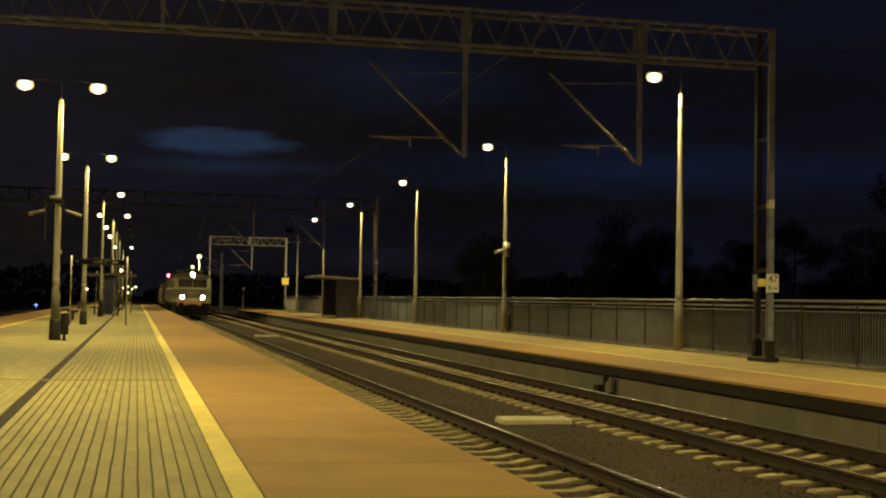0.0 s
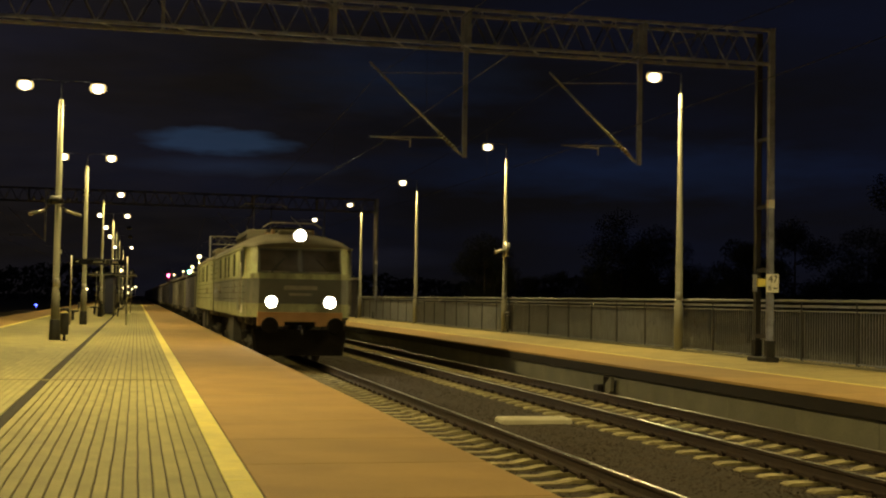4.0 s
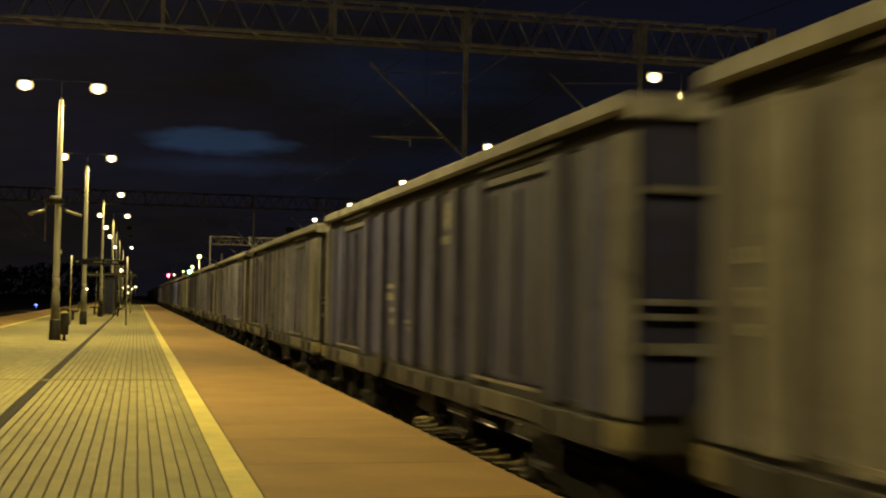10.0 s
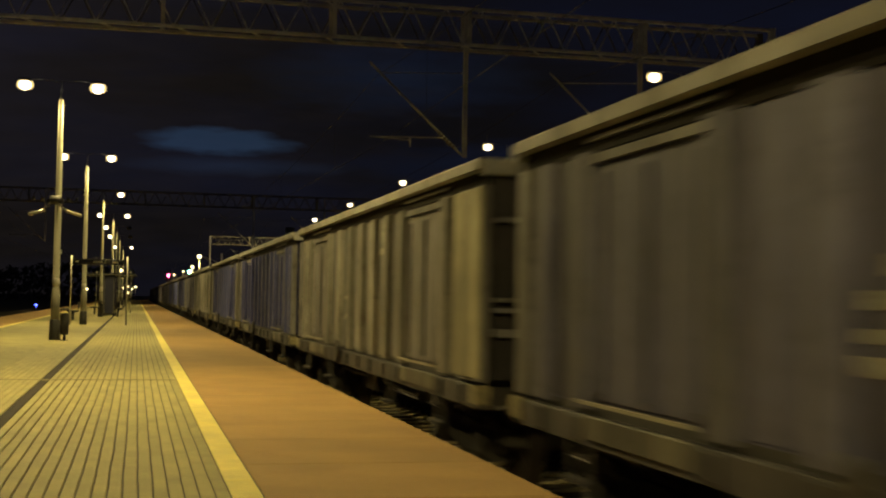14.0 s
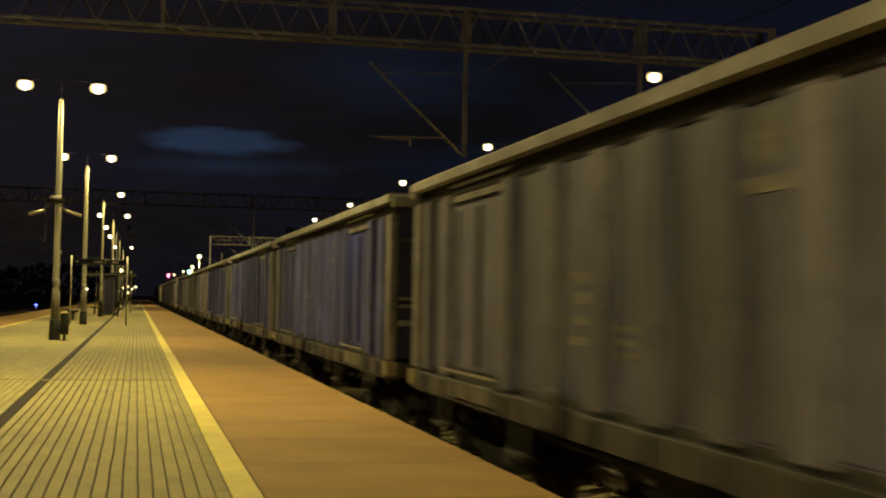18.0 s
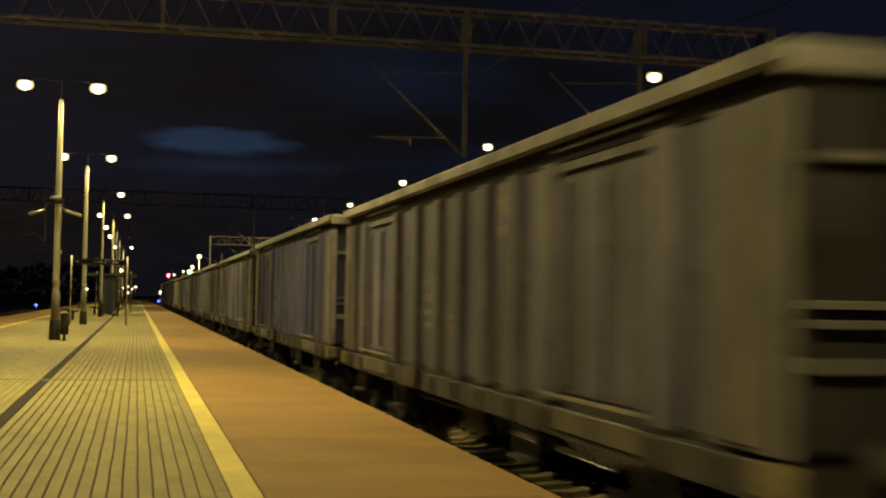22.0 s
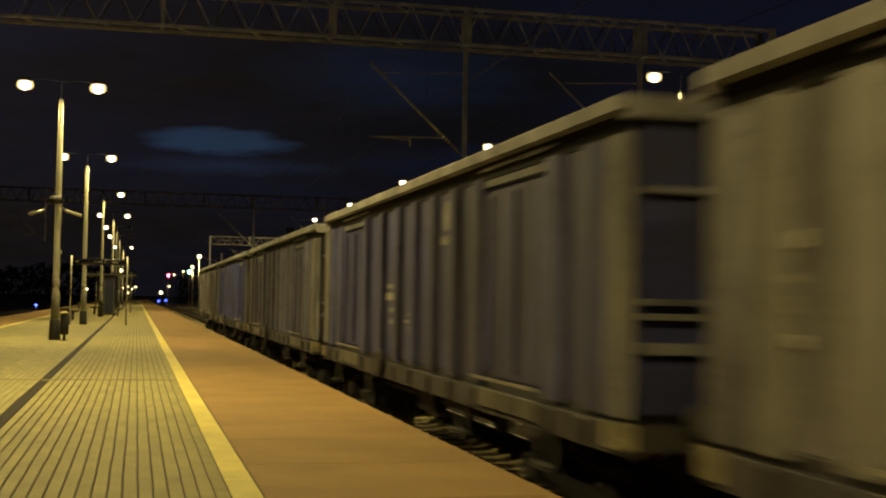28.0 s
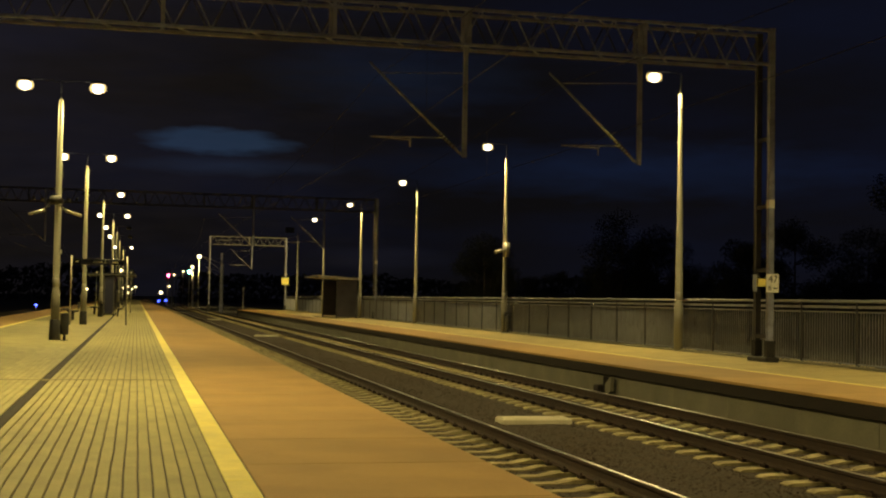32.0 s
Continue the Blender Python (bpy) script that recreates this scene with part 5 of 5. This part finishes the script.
# plain panels beside the corner posts, dustier on some wagons: wagon, end, width, tone
PANEL_TONES = [dirty("dusty_corner_panel", (0.088, 0.087, 0.090), (0.140, 0.135, 0.112), (0.035, 0.032, 0.03), 0.6, 0.6, 0.66, 1.6),
               dirty("pale_corner_panel", (0.195, 0.182, 0.115), (0.24, 0.222, 0.135), (0.06, 0.055, 0.04), 0.6, 0.55, 0.66, 1.6)]
for i, e, wide, tone in ((0, -1, 0.80, 1), (1, -1, 0.95, 1), (2, -1, 0.60, 0), (4, -1, 0.75, 0), (5, -1, 0.60, 0), (6, -1, 0.90, 0), (7, -1, 0.5, 0), (8, -1, 0.95, 1), (10, -1, 0.6, 0), (11, -1, 0.85, 0),
                         (12, -1, 0.85, 0), (15, -1, 0.3, 0), (16, -1, 0.95, 0), (17, -1, 0.6, 0), (18, -1, 0.5, 0), (20, -1, 0.45, 0), (23, -1, 0.6, 0), (25, -1, 0.45, 0), (27, -1, 0.4, 0), (0, 1, 0.75, 0),
                         (1, 1, 0.6, 0), (4, 1, 0.5, 0), (5, 1, 0.7, 0), (10, 1, 0.6, 0), (16, 1, 0.95, 0), (20, 1, 0.75, 0), (24, 1, 0.5, 0)):
    y0, y1 = sorted((e * (BODY / 2 - 0.02), e * (BODY / 2 - wide)))
    part("corner_panel", Build().slab(-1.440, -1.345, y0, y1, 1.14, 2.80, 0.01), PANEL_TONES[tone], WAGONS[i], "pale dusty panel at the corner")
# odd painted bars that single wagons carry near one end
for i, y0, y1, z0, z1 in ((15, 5.72, 6.2, 2.02, 2.10), (15, 5.8, 6.28, 1.86, 1.93), (15, 5.7, 6.25, 1.62, 1.70), (15, 5.75, 6.3, 1.40, 1.47), (5, -2.7, -2.1, 2.40, 2.46),
                          (2, 5.85, 6.25, 2.02, 2.10), (2, 5.85, 6.2, 1.80, 1.90), (2, 5.9, 6.2, 1.66, 1.72), (23, 5.5, 5.9, 2.08, 2.16), (23, 5.55, 5.9, 1.92, 1.96), (23, 5.55, 5.88, 1.78, 1.86), (23, 5.5, 5.9, 1.62, 1.68), (26, -3.1, -2.7, 2.06, 2.08), (9, 5.3, 5.62, 1.8, 2.2), (26, -4.93, -4.36, 1.42, 1.60), (0, -4.75, -4.3, 1.45, 1.62)):
    part("painted_bar", Build().box(-1.384, -1.350, y0, y1, z0, z1), MARKING, WAGONS[i], "faded pale painted bar")
for y0 in (-6.35, 5.0):
    part("handrail", Build().box(-1.475, -1.43, y0, y0 + 1.35, 1.90, 1.94), RIM, WAGONS[16], "pale horizontal handrail")

# ---- two-section electric locomotive ----
CREAM = dirty("loco_cream", (0.290, 0.312, 0.170), (0.25, 0.248, 0.150), (0.11, 0.105, 0.06), 0.6, 0.6, 0.45, 0.7, 0.12)
LGREY = dirty("loco_grey", (0.118, 0.126, 0.124), (0.17, 0.165, 0.125), (0.06, 0.06, 0.05), 0.5, 0.6, 0.48, 0.7, 0.1)
LGREEN = material("loco_green", (0.100, 0.104, 0.088), 0.45, vary=0.15, scale=1.2, fine=25, bump=0.06, coat=0.1)
EQUIP = material("dusty_equipment_box", (0.034, 0.031, 0.027), 0.8, vary=0.35, scale=3, fine=25, bump=0.25)
LROOF = material("loco_roof", (0.13, 0.12, 0.09), 0.7, vary=0.25, scale=1.5, fine=25, bump=0.2, stain=(0.15, 0.12, 0.08), stain_amount=0.6)
ORANGE = material("orange_buffer_beam", (0.42, 0.23, 0.085), 0.5, vary=0.12, scale=3, bump=0.06)
GRILLE = material("dark_grille", (0.009, 0.009, 0.008), 0.75, metal=0.0, vary=0.2, scale=4, bump=0.1)
for dull in (GRILLE, DULL_BLACK):
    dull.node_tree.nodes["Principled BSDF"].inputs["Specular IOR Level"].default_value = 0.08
# brown base colour stands for the reflection in the cab panes
CAB_GLASS = material("reflection_brown_cab_glass", (0.050, 0.043, 0.032), 0.22, vary=0.4, scale=2, bump=0.02, coat=0.3)
PLATE_RED = material("dull_red_plate", (0.060, 0.030, 0.022), 0.6, vary=0.2, scale=3, bump=0.1)
PLATE_BAR = material("pale_plate_bar", (0.20, 0.182, 0.115), 0.6, vary=0.3, scale=6, bump=0.1)
SEC = 15.69
"""Section in its own space: the cab lies at -y, the coupling of the two halves at +y, rail top at z = 0."""


def section(front):
    t = thing("locomotive", ("front half of an electric locomotive, cream and grey, headlights lit" if front else "rear half of an electric locomotive, all cream, unlit"), "locomotive", "two-part locomotive")
    ya, yb = -SEC / 2 + 0.62, SEC / 2 - (0.70 if front else -0.14)
    W = 1.48
    low, belt0, belt1, eave, top = 1.27, 1.64, 2.36, 3.19, 3.64
    mid = LGREY if front else CREAM

    def ring(y, z0, z1, w0, w1):
        return [(-w0, y, z0), (w0, y, z0), (w1, y, z1), (-w1, y, z1)]

    # the cab front leans back above the belt and is narrower than the body
    def face_y(z):
        return ya + (0.10 + 0.30 * (z - belt1) / (eave - belt1) if z > belt1 else 0.10 * (z - low) / (belt1 - low))

    def hull(z0, z1, mat, name, label=""):
        b = Build()
        prof = []
        for z in (z0, z1):
            f = face_y(z)
            half_ = [(-W, f + 0.95), (-W + 0.07, f + 0.48), (-W + 0.20, f + 0.17), (-W + 0.36, f)]
            prof.append([(-W, yb, z)] + [(x, y, z) for x, y in half_] + [(-x, y, z) for x, y in reversed(half_)] + [(W, yb, z)])
        b.loft(prof)
        return part(name, b, mat, t, label)

    hull(low, belt0, CREAM, "lower_body")
    belt = hull(belt0 + 0.002, belt1, mid, "belt_panel", "grey side band" if front else "")
    upper = hull(belt1 + 0.002, eave, CREAM, "upper_body")
    part("waist_strip", Build().box(-W - 0.012, -W + 0.01, ya + 1.2, yb, belt1 - 0.02, belt1 + 0.03).box(W - 0.01, W + 0.012, ya + 1.2, yb, belt1 - 0.02, belt1 + 0.03), CREAM, belt)
    roof = Build()
    arcs = []
    for y, k_, lift in ((face_y(eave) - 0.02, 0.78, -0.32), (face_y(eave) + 0.35, 0.95, -0.18), (face_y(eave) + 1.1, 1.0, -0.02), (face_y(eave) + 2.0, 1.0, 0.06), (yb, 1.0, 0.06)):
        arcs.append([(W * 1.02 * k_ * math.cos(a), y, eave - 0.02 + (top - eave + lift) * math.sin(a)) for a in [math.pi * i / 14 for i in range(15)]])
    roof.loft(arcs, True, True)
    rf = part("roof", roof, LROOF, t, "curved dusty roof")
    part("gutter", Build().box(-W - 0.035, -W + 0.01, ya + 0.7, yb, eave - 0.05, eave + 0.0).box(W - 0.01, W + 0.035, ya + 0.7, yb, eave - 0.05, eave), CREAM, rf)
    # horizontal ribs of the side
    for z in (1.745, 1.925, 2.10, 2.29):
        for s in (-1, 1):
            for a, c in ((0.95, 2.72), (3.45, 14.2)) if front else ((2.6, 14.9),):
                part("side_seam", Build().box(*sorted((s * (W - 0.01), s * (W + 0.005))), -SEC / 2 + a, -SEC / 2 + c, z - 0.0055, z + 0.0055), GRILLE, belt)
    # windows and louvres: distance of each from the cab end, width, slats or glass
    if front:
        wins = [(1.55, 2.25, "cab"), (4.15, 5.15, "slats"), (6.6, 7.5, "slats"), (8.15, 9.1, "slats"), (10.6, 11.55, "slats")]
    else:
        wins = [(4.25, 5.2, "slats"), (6.75, 7.65, "slats"), (8.3, 9.25, "slats"), (10.75, 11.75, "slats")]
    for a, c, kind in wins:
        for s in (-1, 1):
            y0, y1 = -SEC / 2 + a, -SEC / 2 + c
            z0, z1 = 2.41, 3.08
            fr = Build()
            o, i_ = s * (W + 0.022), s * (W - 0.01)
            lo, hi = sorted((o, i_))
            fr.box(lo, hi, y0 - 0.05, y1 + 0.05, z1, z1 + 0.05).box(lo, hi, y0 - 0.05, y1 + 0.05, z0 - 0.05, z0).box(lo, hi, y0 - 0.05, y0, z0, z1).box(lo, hi, y1, y1 + 0.05, z0, z1)
            win = part("window_frame" if kind != "slats" else "louvre_frame", fr, CREAM if kind != "cab" else LGREY, upper)
            lo, hi = sorted((s * (W + 0.004), s * (W - 0.01)))
            part("pane" if kind != "slats" else "louvre_back", Build().box(lo, hi, y0, y1, z0, z1), GLASS_DARK if kind != "slats" else GRILLE, win)
            if kind == "slats":
                sl = Build()
                for k_ in range(22):
                    z = z0 + 0.012 + k_ * (z1 - z0) / 22
                    sl.bar((s * (W + 0.008), y0, z), (s * (W + 0.008), y1, z), 0.010, 0.004)
                part("louvre_slats", sl, GRILLE, win, "dark ventilation slats")
    for s in (-1, 1):
        a, c = (7.58, 8.12) if front else (7.68, 8.17)
        part("vent_panel", Build().box(*sorted((s * (W + 0.010), s * (W - 0.01))), -SEC / 2 + a, -SEC / 2 + c, 2.43, 3.06), LGREY, upper, "grey panel between the louvres")
    # stepped panel with grab rails at the coupling end
    for s in (-1, 1):
        for k_ in range(4):
            z = 2.48 + k_ * 0.17
            rung = part("rung_strip", Build().box(*sorted((s * (W + 0.016), s * (W - 0.01))), yb - 1.9, yb - 0.2, z, z + 0.03), CREAM, t)
            part("rung_seam", Build().box(*sorted((s * (W + 0.010), s * (W - 0.01))), yb - 1.92, yb - 0.15, z - 0.016, z - 0.001), GRILLE, rung)
        part("grab_rail", Build().tube((s * (W + 0.05), ya + 1.05, 1.45), (s * (W + 0.05), ya + 1.05, 2.75), 0.018, n=6), PALE_METAL, t)
        py = 3.7
        pl = part("name_plate", Build().slab(*sorted((s * (W + 0.022), s * (W + 0.004))), py - 0.72, py + 0.72, 1.96, 2.18, 0.0), LGREY if front else CREAM, t, "grey plate with pale bars on the side" if front else "cream plate with pale bars on the side")
        for k_ in range(6):
            part("plate_bar", Build().box(*sorted((s * (W + 0.028), s * (W + 0.020))), py - 0.66 + k_ * 0.23, py - 0.50 + k_ * 0.23, 2.02, 2.16), PLATE_BAR, pl)
        part("plate_edge", Build().box(*sorted((s * (W + 0.030), s * (W + 0.004))), py - 0.72, py + 0.72, 1.945, 1.985), PLATE_RED, pl, "dull dark red lower edge")
        y0, y1 = (-3.5, -2.9) if front else (-3.35, -2.75)
        pl = part("side_plate", Build().slab(*sorted((s * (W + 0.022), s * (W + 0.004))), y0, y1, 1.98, 2.20, 0.0), LGREY if front else CREAM, t)
        part("plate_bar", Build().box(*sorted((s * (W + 0.028), s * (W + 0.020))), y0 + 0.05, y1 - 0.05, 2.08, 2.17), PLATE_BAR, pl)
        part("plate_edge", Build().box(*sorted((s * (W + 0.030), s * (W + 0.004))), y0 + 0.08, y1 - 0.02, 1.955, 2.0), PLATE_RED, pl, "dull dark red lower edge")
        if front:
            # pale patch on the lower body below the cab window
            part("step_panel", Build().slab(*sorted((s * (W + 0.014), s * (W + 0.002))), -SEC / 2 + 1.5, -SEC / 2 + 1.98, 1.38, 1.60, 0.0), WHITE_PAINT, t, "pale patch under the cab window")
        part("cab_door", Build().box(*sorted((s * (W + 0.008), s * (W - 0.01))), ya + 2.14, ya + 2.76, 1.42, 2.34), CREAM if not front else LGREY, t)
    if front:
        for s in (-1, 1):
            part("end_post", Build().box(*sorted((s * (W - 0.35), s * (W + 0.012))), yb + 0.014, yb + 0.20, 1.22, 2.40), RUST, t, "dark brown post at the coupling end")
    # dark plate added over the cream end so the coupling gap stays dark
    part("end_wall", Build().box(-W + 0.02, W - 0.02, yb - 0.01, yb + 0.012, low + 0.01, eave - 0.02), RUST, t, "brown plate over the end wall, darkening the coupling gap")
    # coupling end: dark bellows
    part("gangway", Build().box(-1.1, 1.1, yb, yb + 0.28, 1.15, 2.38), GRILLE, t, "dark rubber gangway between the halves")
    if front:
        part("gangway_hood", Build().slab(-W + 0.03, W - 0.03, yb + 0.013, yb + 0.54, 2.39, eave - 0.03, 0.02), CREAM, t, "cream hood over the gangway")
    # cab front
    for x0, x1 in ((-1.08, -0.06), (0.06, 1.08)):
        z0, z1 = 2.52, 3.10
        v = []
        for off in (0.0, 0.02):
            v.append([(x0, face_y(z0) - 0.008 - off, z0), (x1, face_y(z0) - 0.008 - off, z0), (x1, face_y(z1) - 0.008 - off, z1), (x0, face_y(z1) - 0.008 - off, z1)])
        part("windscreen", Build().loft(v), CAB_GLASS, upper, "dark cab window")
        v = [[(x0 - 0.08, face_y(z0 - 0.05) - 0.004, z0 - 0.05), (x1 + 0.05, face_y(z0 - 0.05) - 0.004, z0 - 0.05), (x1 + 0.05, face_y(z1 + 0.05) - 0.004, z1 + 0.05), (x0 - 0.05, face_y(z1 + 0.05) - 0.004, z1 + 0.05)],
             [(x0 - 0.05, face_y(z0 - 0.05) + 0.01, z0 - 0.05), (x1 + 0.05, face_y(z0 - 0.05) + 0.01, z0 - 0.05), (x1 + 0.05, face_y(z1 + 0.05) + 0.01, z1 + 0.05), (x0 - 0.05, face_y(z1 + 0.05) + 0.01, z1 + 0.05)]]
        part("window_surround", Build().loft(v), LGREEN if front else CREAM, upper)
        part("window_ledge", Build().slab(x0 + 0.2, x1 - 0.25, face_y(z0) - 0.06, face_y(z0), z0 - 0.035, z0 - 0.005, 0.005), PALE_METAL, upper)
    part("front_panel", Build().box(-1.11, 1.11, ya - 0.014, ya + 0.05, belt0 + 0.01, belt1 - 0.06), LGREEN if front else CREAM, t, "dark grey-green cab front" if front else "")
    strip = []
    for z, d in ((belt1 - 0.05, 0.02), (belt1 + 0.09, 0.02)):
        f = face_y(min(z, belt1)) - d
        strip.append([(-W - d, f + 1.2, z), (-W - d, f + 0.95, z), (-W + 0.07 - d, f + 0.48, z), (-W + 0.20 - d, f + 0.17, z), (-W + 0.36, f, z), (W - 0.36, f, z), (W - 0.20 + d, f + 0.17, z), (W - 0.07 + d, f + 0.48, z), (W + d, f + 0.95, z), (W + d, f + 1.2, z)])
    part("front_strip", Build().loft(strip), CREAM, t)
    part("number_bars", Build().box(-0.45, 0.45, ya - 0.03, ya - 0.014, 2.02, 2.13).box(-0.3, 0.3, ya - 0.03, ya - 0.014, 1.86, 1.93), PALE_METAL, t)
    for x in (-0.785, 0.785):
        hs = part("headlamp", Build().turned((x, ya - 0.0, 1.69), (0, -1, 0), [(-0.03, 0.19), (0.10, 0.19), (0.12, 0.175), (0.10, 0.16)], 18), LGREY, t)
        part("headlamp_glass", Build().turned((x, ya - 0.085, 1.69), (0, -1, 0), [(0, 0.150), (0.03, 0.142), (0.06, 0.08)], 18), HEADLIGHT if front else GLASS_DARK, hs, "glowing headlight" if front else "unlit lamp glass")
    hs = part("headlamp", Build().turned((0, face_y(eave) + 0.0, 3.50), (0, -1, 0), [(-0.5, 0.14), (0.10, 0.21), (0.13, 0.205), (0.11, 0.19)], 18), LGREY, t)
    part("headlamp_glass", Build().turned((0, face_y(eave) - 0.105, 3.50), (0, -1, 0), [(0, 0.150), (0.03, 0.14), (0.05, 0.08)], 18), HEADLIGHT if front else GLASS_DARK, hs, "glowing headlight" if front else "unlit lamp glass")
    part("buffer_beam", Build().slab(-1.14, 1.14, ya - 0.06, ya + 0.25, 1.16, 1.42, 0.02).slab(-1.14, -0.42, ya - 0.058, ya + 0.2, 1.04, 1.162, 0.0).slab(0.42, 1.14, ya - 0.058, ya + 0.2, 1.04, 1.162, 0.0), ORANGE if front else UNDER, t, "orange buffer beam" if front else "")
    buffer_pair(t, ya - 0.06, -1, DULL_BLACK)
    part("plough", Build().loft([[(-1.2, ya + 0.1, 0.25), (1.2, ya + 0.1, 0.25), (1.3, ya + 0.1, 0.95), (-1.3, ya + 0.1, 0.95)], [(-1.1, ya + 0.02, 0.25), (1.1, ya + 0.02, 0.25), (1.25, ya + 0.06, 0.95), (-1.25, ya + 0.06, 0.95)]]), DULL_BLACK, t)
    for s in (-1, 1):
        part("wiper", Build().bar((s * 0.8, ya - 0.0, 2.47), (s * 0.45, ya + 0.24, 2.86), 0.02, 0.02), GRILLE, t)
    # underframe
    under = part("underframe", Build().box(-1.25, 1.25, ya + 0.3, yb, 1.06, 1.30).box(-1.38, 1.38, ya + 0.4, yb, 1.22, 1.305), UNDER, t)
    for s in (-1, 1):
        part("equipment_box", Build().slab(*sorted((s * 0.7, s * 1.36)), -1.6, 0.1, 0.45, 1.2, 0.02), EQUIP, under)
        part("equipment_box", Build().slab(*sorted((s * 0.7, s * 1.30)), 0.5, 1.6, 0.55, 1.2, 0.02), UNDER, under)
        part("step", Build().box(*sorted((s * 1.25, s * 1.42)), ya + 1.1, ya + 1.7, 0.55, 0.58).box(*sorted((s * 1.25, s * 1.42)), ya + 1.1, ya + 1.7, 0.85, 0.88).box(*sorted((s * 1.38, s * 1.42)), ya + 1.08, ya + 1.12, 0.55, 1.3).box(*sorted((s * 1.38, s * 1.42)), ya + 1.68, ya + 1.72, 0.55, 1.3), UNDER, under)
    for y in (-4.3, 4.3):
        bogie(t, y)
    # roof equipment
    by0, by1 = (-1.6, 2.9) if front else (-2.2, 1.0)
    box_m = Build().slab(-1.0, 1.0, by0, by1, 3.30, 3.92 if front else 3.88, 0.05)
    rb = part("roof_box", box_m, LROOF, rf, "louvred resistor box on the roof")
    for s in (-1, 1):
        sl = Build().box(*sorted((s * 1.0, s * 1.015)), by0 + 0.1, by1 - 0.1, 0, 0.011).mesh("box_slat")
        sl.materials.append(UNDER)
        for k_ in range(7):
            part("box_slat", sl, GRILLE, rf, at=(0, 0, 3.57 + k_ * 0.03))
    part("roof_box", Build().slab(-0.45, 0.45, -5.9, -5.3, top - 0.06, top + 0.07, 0.04), LROOF, rf)
    for pan_y, up in (((-4.3, False), (4.6, True)) if front else ((-4.9, False), (4.3, False))):
        pan = part("pantograph", Build().box(-0.6, -0.55, pan_y - 0.9, pan_y + 0.9, top + 0.10, top + 0.15).box(0.55, 0.6, pan_y - 0.9, pan_y + 0.9, top + 0.10, top + 0.15).box(-0.6, 0.6, pan_y - 0.85, pan_y - 0.8, top + 0.1, top + 0.15).box(-0.6, 0.6, pan_y + 0.8, pan_y + 0.85, top + 0.1, top + 0.15), GRILLE, rf, "raised pantograph" if up else "folded pantograph")
        knee, head = ((pan_y + 1.1, top + 0.75), (pan_y - 0.6, 5.10)) if up else ((pan_y + 1.15, top + 0.22), (pan_y - 0.75, top + 0.30))
        for s in (-1, 1):
            part("lower_arm", Build().tube((s * 0.5, pan_y - 0.75, top + 0.14), (s * 0.42, *knee), 0.026, n=6), GRILLE, pan)
            part("upper_arm", Build().tube((s * 0.42, *knee), (s * 0.30, *head), 0.018, n=6), GRILLE, pan)
        part("collector_head", Build().wire([(-0.85, head[0], head[1] - 0.14), (-0.62, head[0], head[1]), (0.62, head[0], head[1]), (0.85, head[0], head[1] - 0.14)], 0.02, 6), PALE_METAL, pan)
        for x in (-0.57, 0.57):
            for d in (-0.8, 0.8):
                part("insulator", Build().turned((x, pan_y + d, top - 0.16), (0, 0, 1), [(0, 0.05), (0.10, 0.05), (0.15, 0.075), (0.18, 0.05), (0.22, 0.07), (0.28, 0.04)], 8), PORCELAIN, pan)
    return t


LOCO_FRONT = section(True)
LOCO_REAR = section(False)
for ob in (LOCO_FRONT, LOCO_REAR):
    ob.location = (AX1, 580, 0)


def tail(t):
    """Where the coupling between locomotive and first wagon stands at t seconds."""
    u = t - 16
    return -135.3464 - 16.47364 * u + 0.0204372 * u ** 2 - 0.00036595 * u ** 3


def motions():
    # wheels roll alike, so wheelsets share one set of keys; those of the rear half face the other way
    rear = [ob for bg in LOCO_REAR.children for ob in bg.children if ob.data == WHEEL_MESH]
    others = [ob for ob in scene.objects if ob.data == WHEEL_MESH and ob not in rear]
    steps = [i / FPS for i in range(int(32.0 * FPS) + 1)]
    for wheels, sign in ((others, 1), (rear, -1)):
        walk(wheels[0], [(t, pose(0, 0, 0, sign * math.degrees((tail(0) - tail(t)) / 0.46))) for t in steps])
        keys = wheels[0].animation_data
        for ob in wheels[1:]:
            ob.rotation_mode = "QUATERNION"
            own = ob.animation_data_create()
            own.action = keys.action
            own.action_slot = keys.action_slot
    times = [2.0 * i for i in range(17)]
    walk(LOCO_FRONT, [(t, pose(AX1, tail(t) - 1.5 * SEC - 0.12, 0)) for t in times])
    walk(LOCO_REAR, [(t, pose(AX1, tail(t) - 0.5 * SEC - 0.12, 0, 0, 0, 180)) for t in times])
    for i, w in enumerate(WAGONS):
        walk(w, [(t, pose(AX1, tail(t) + (i + 0.5) * PITCH_W + SLACK[i], 0)) for t in times])


motions()
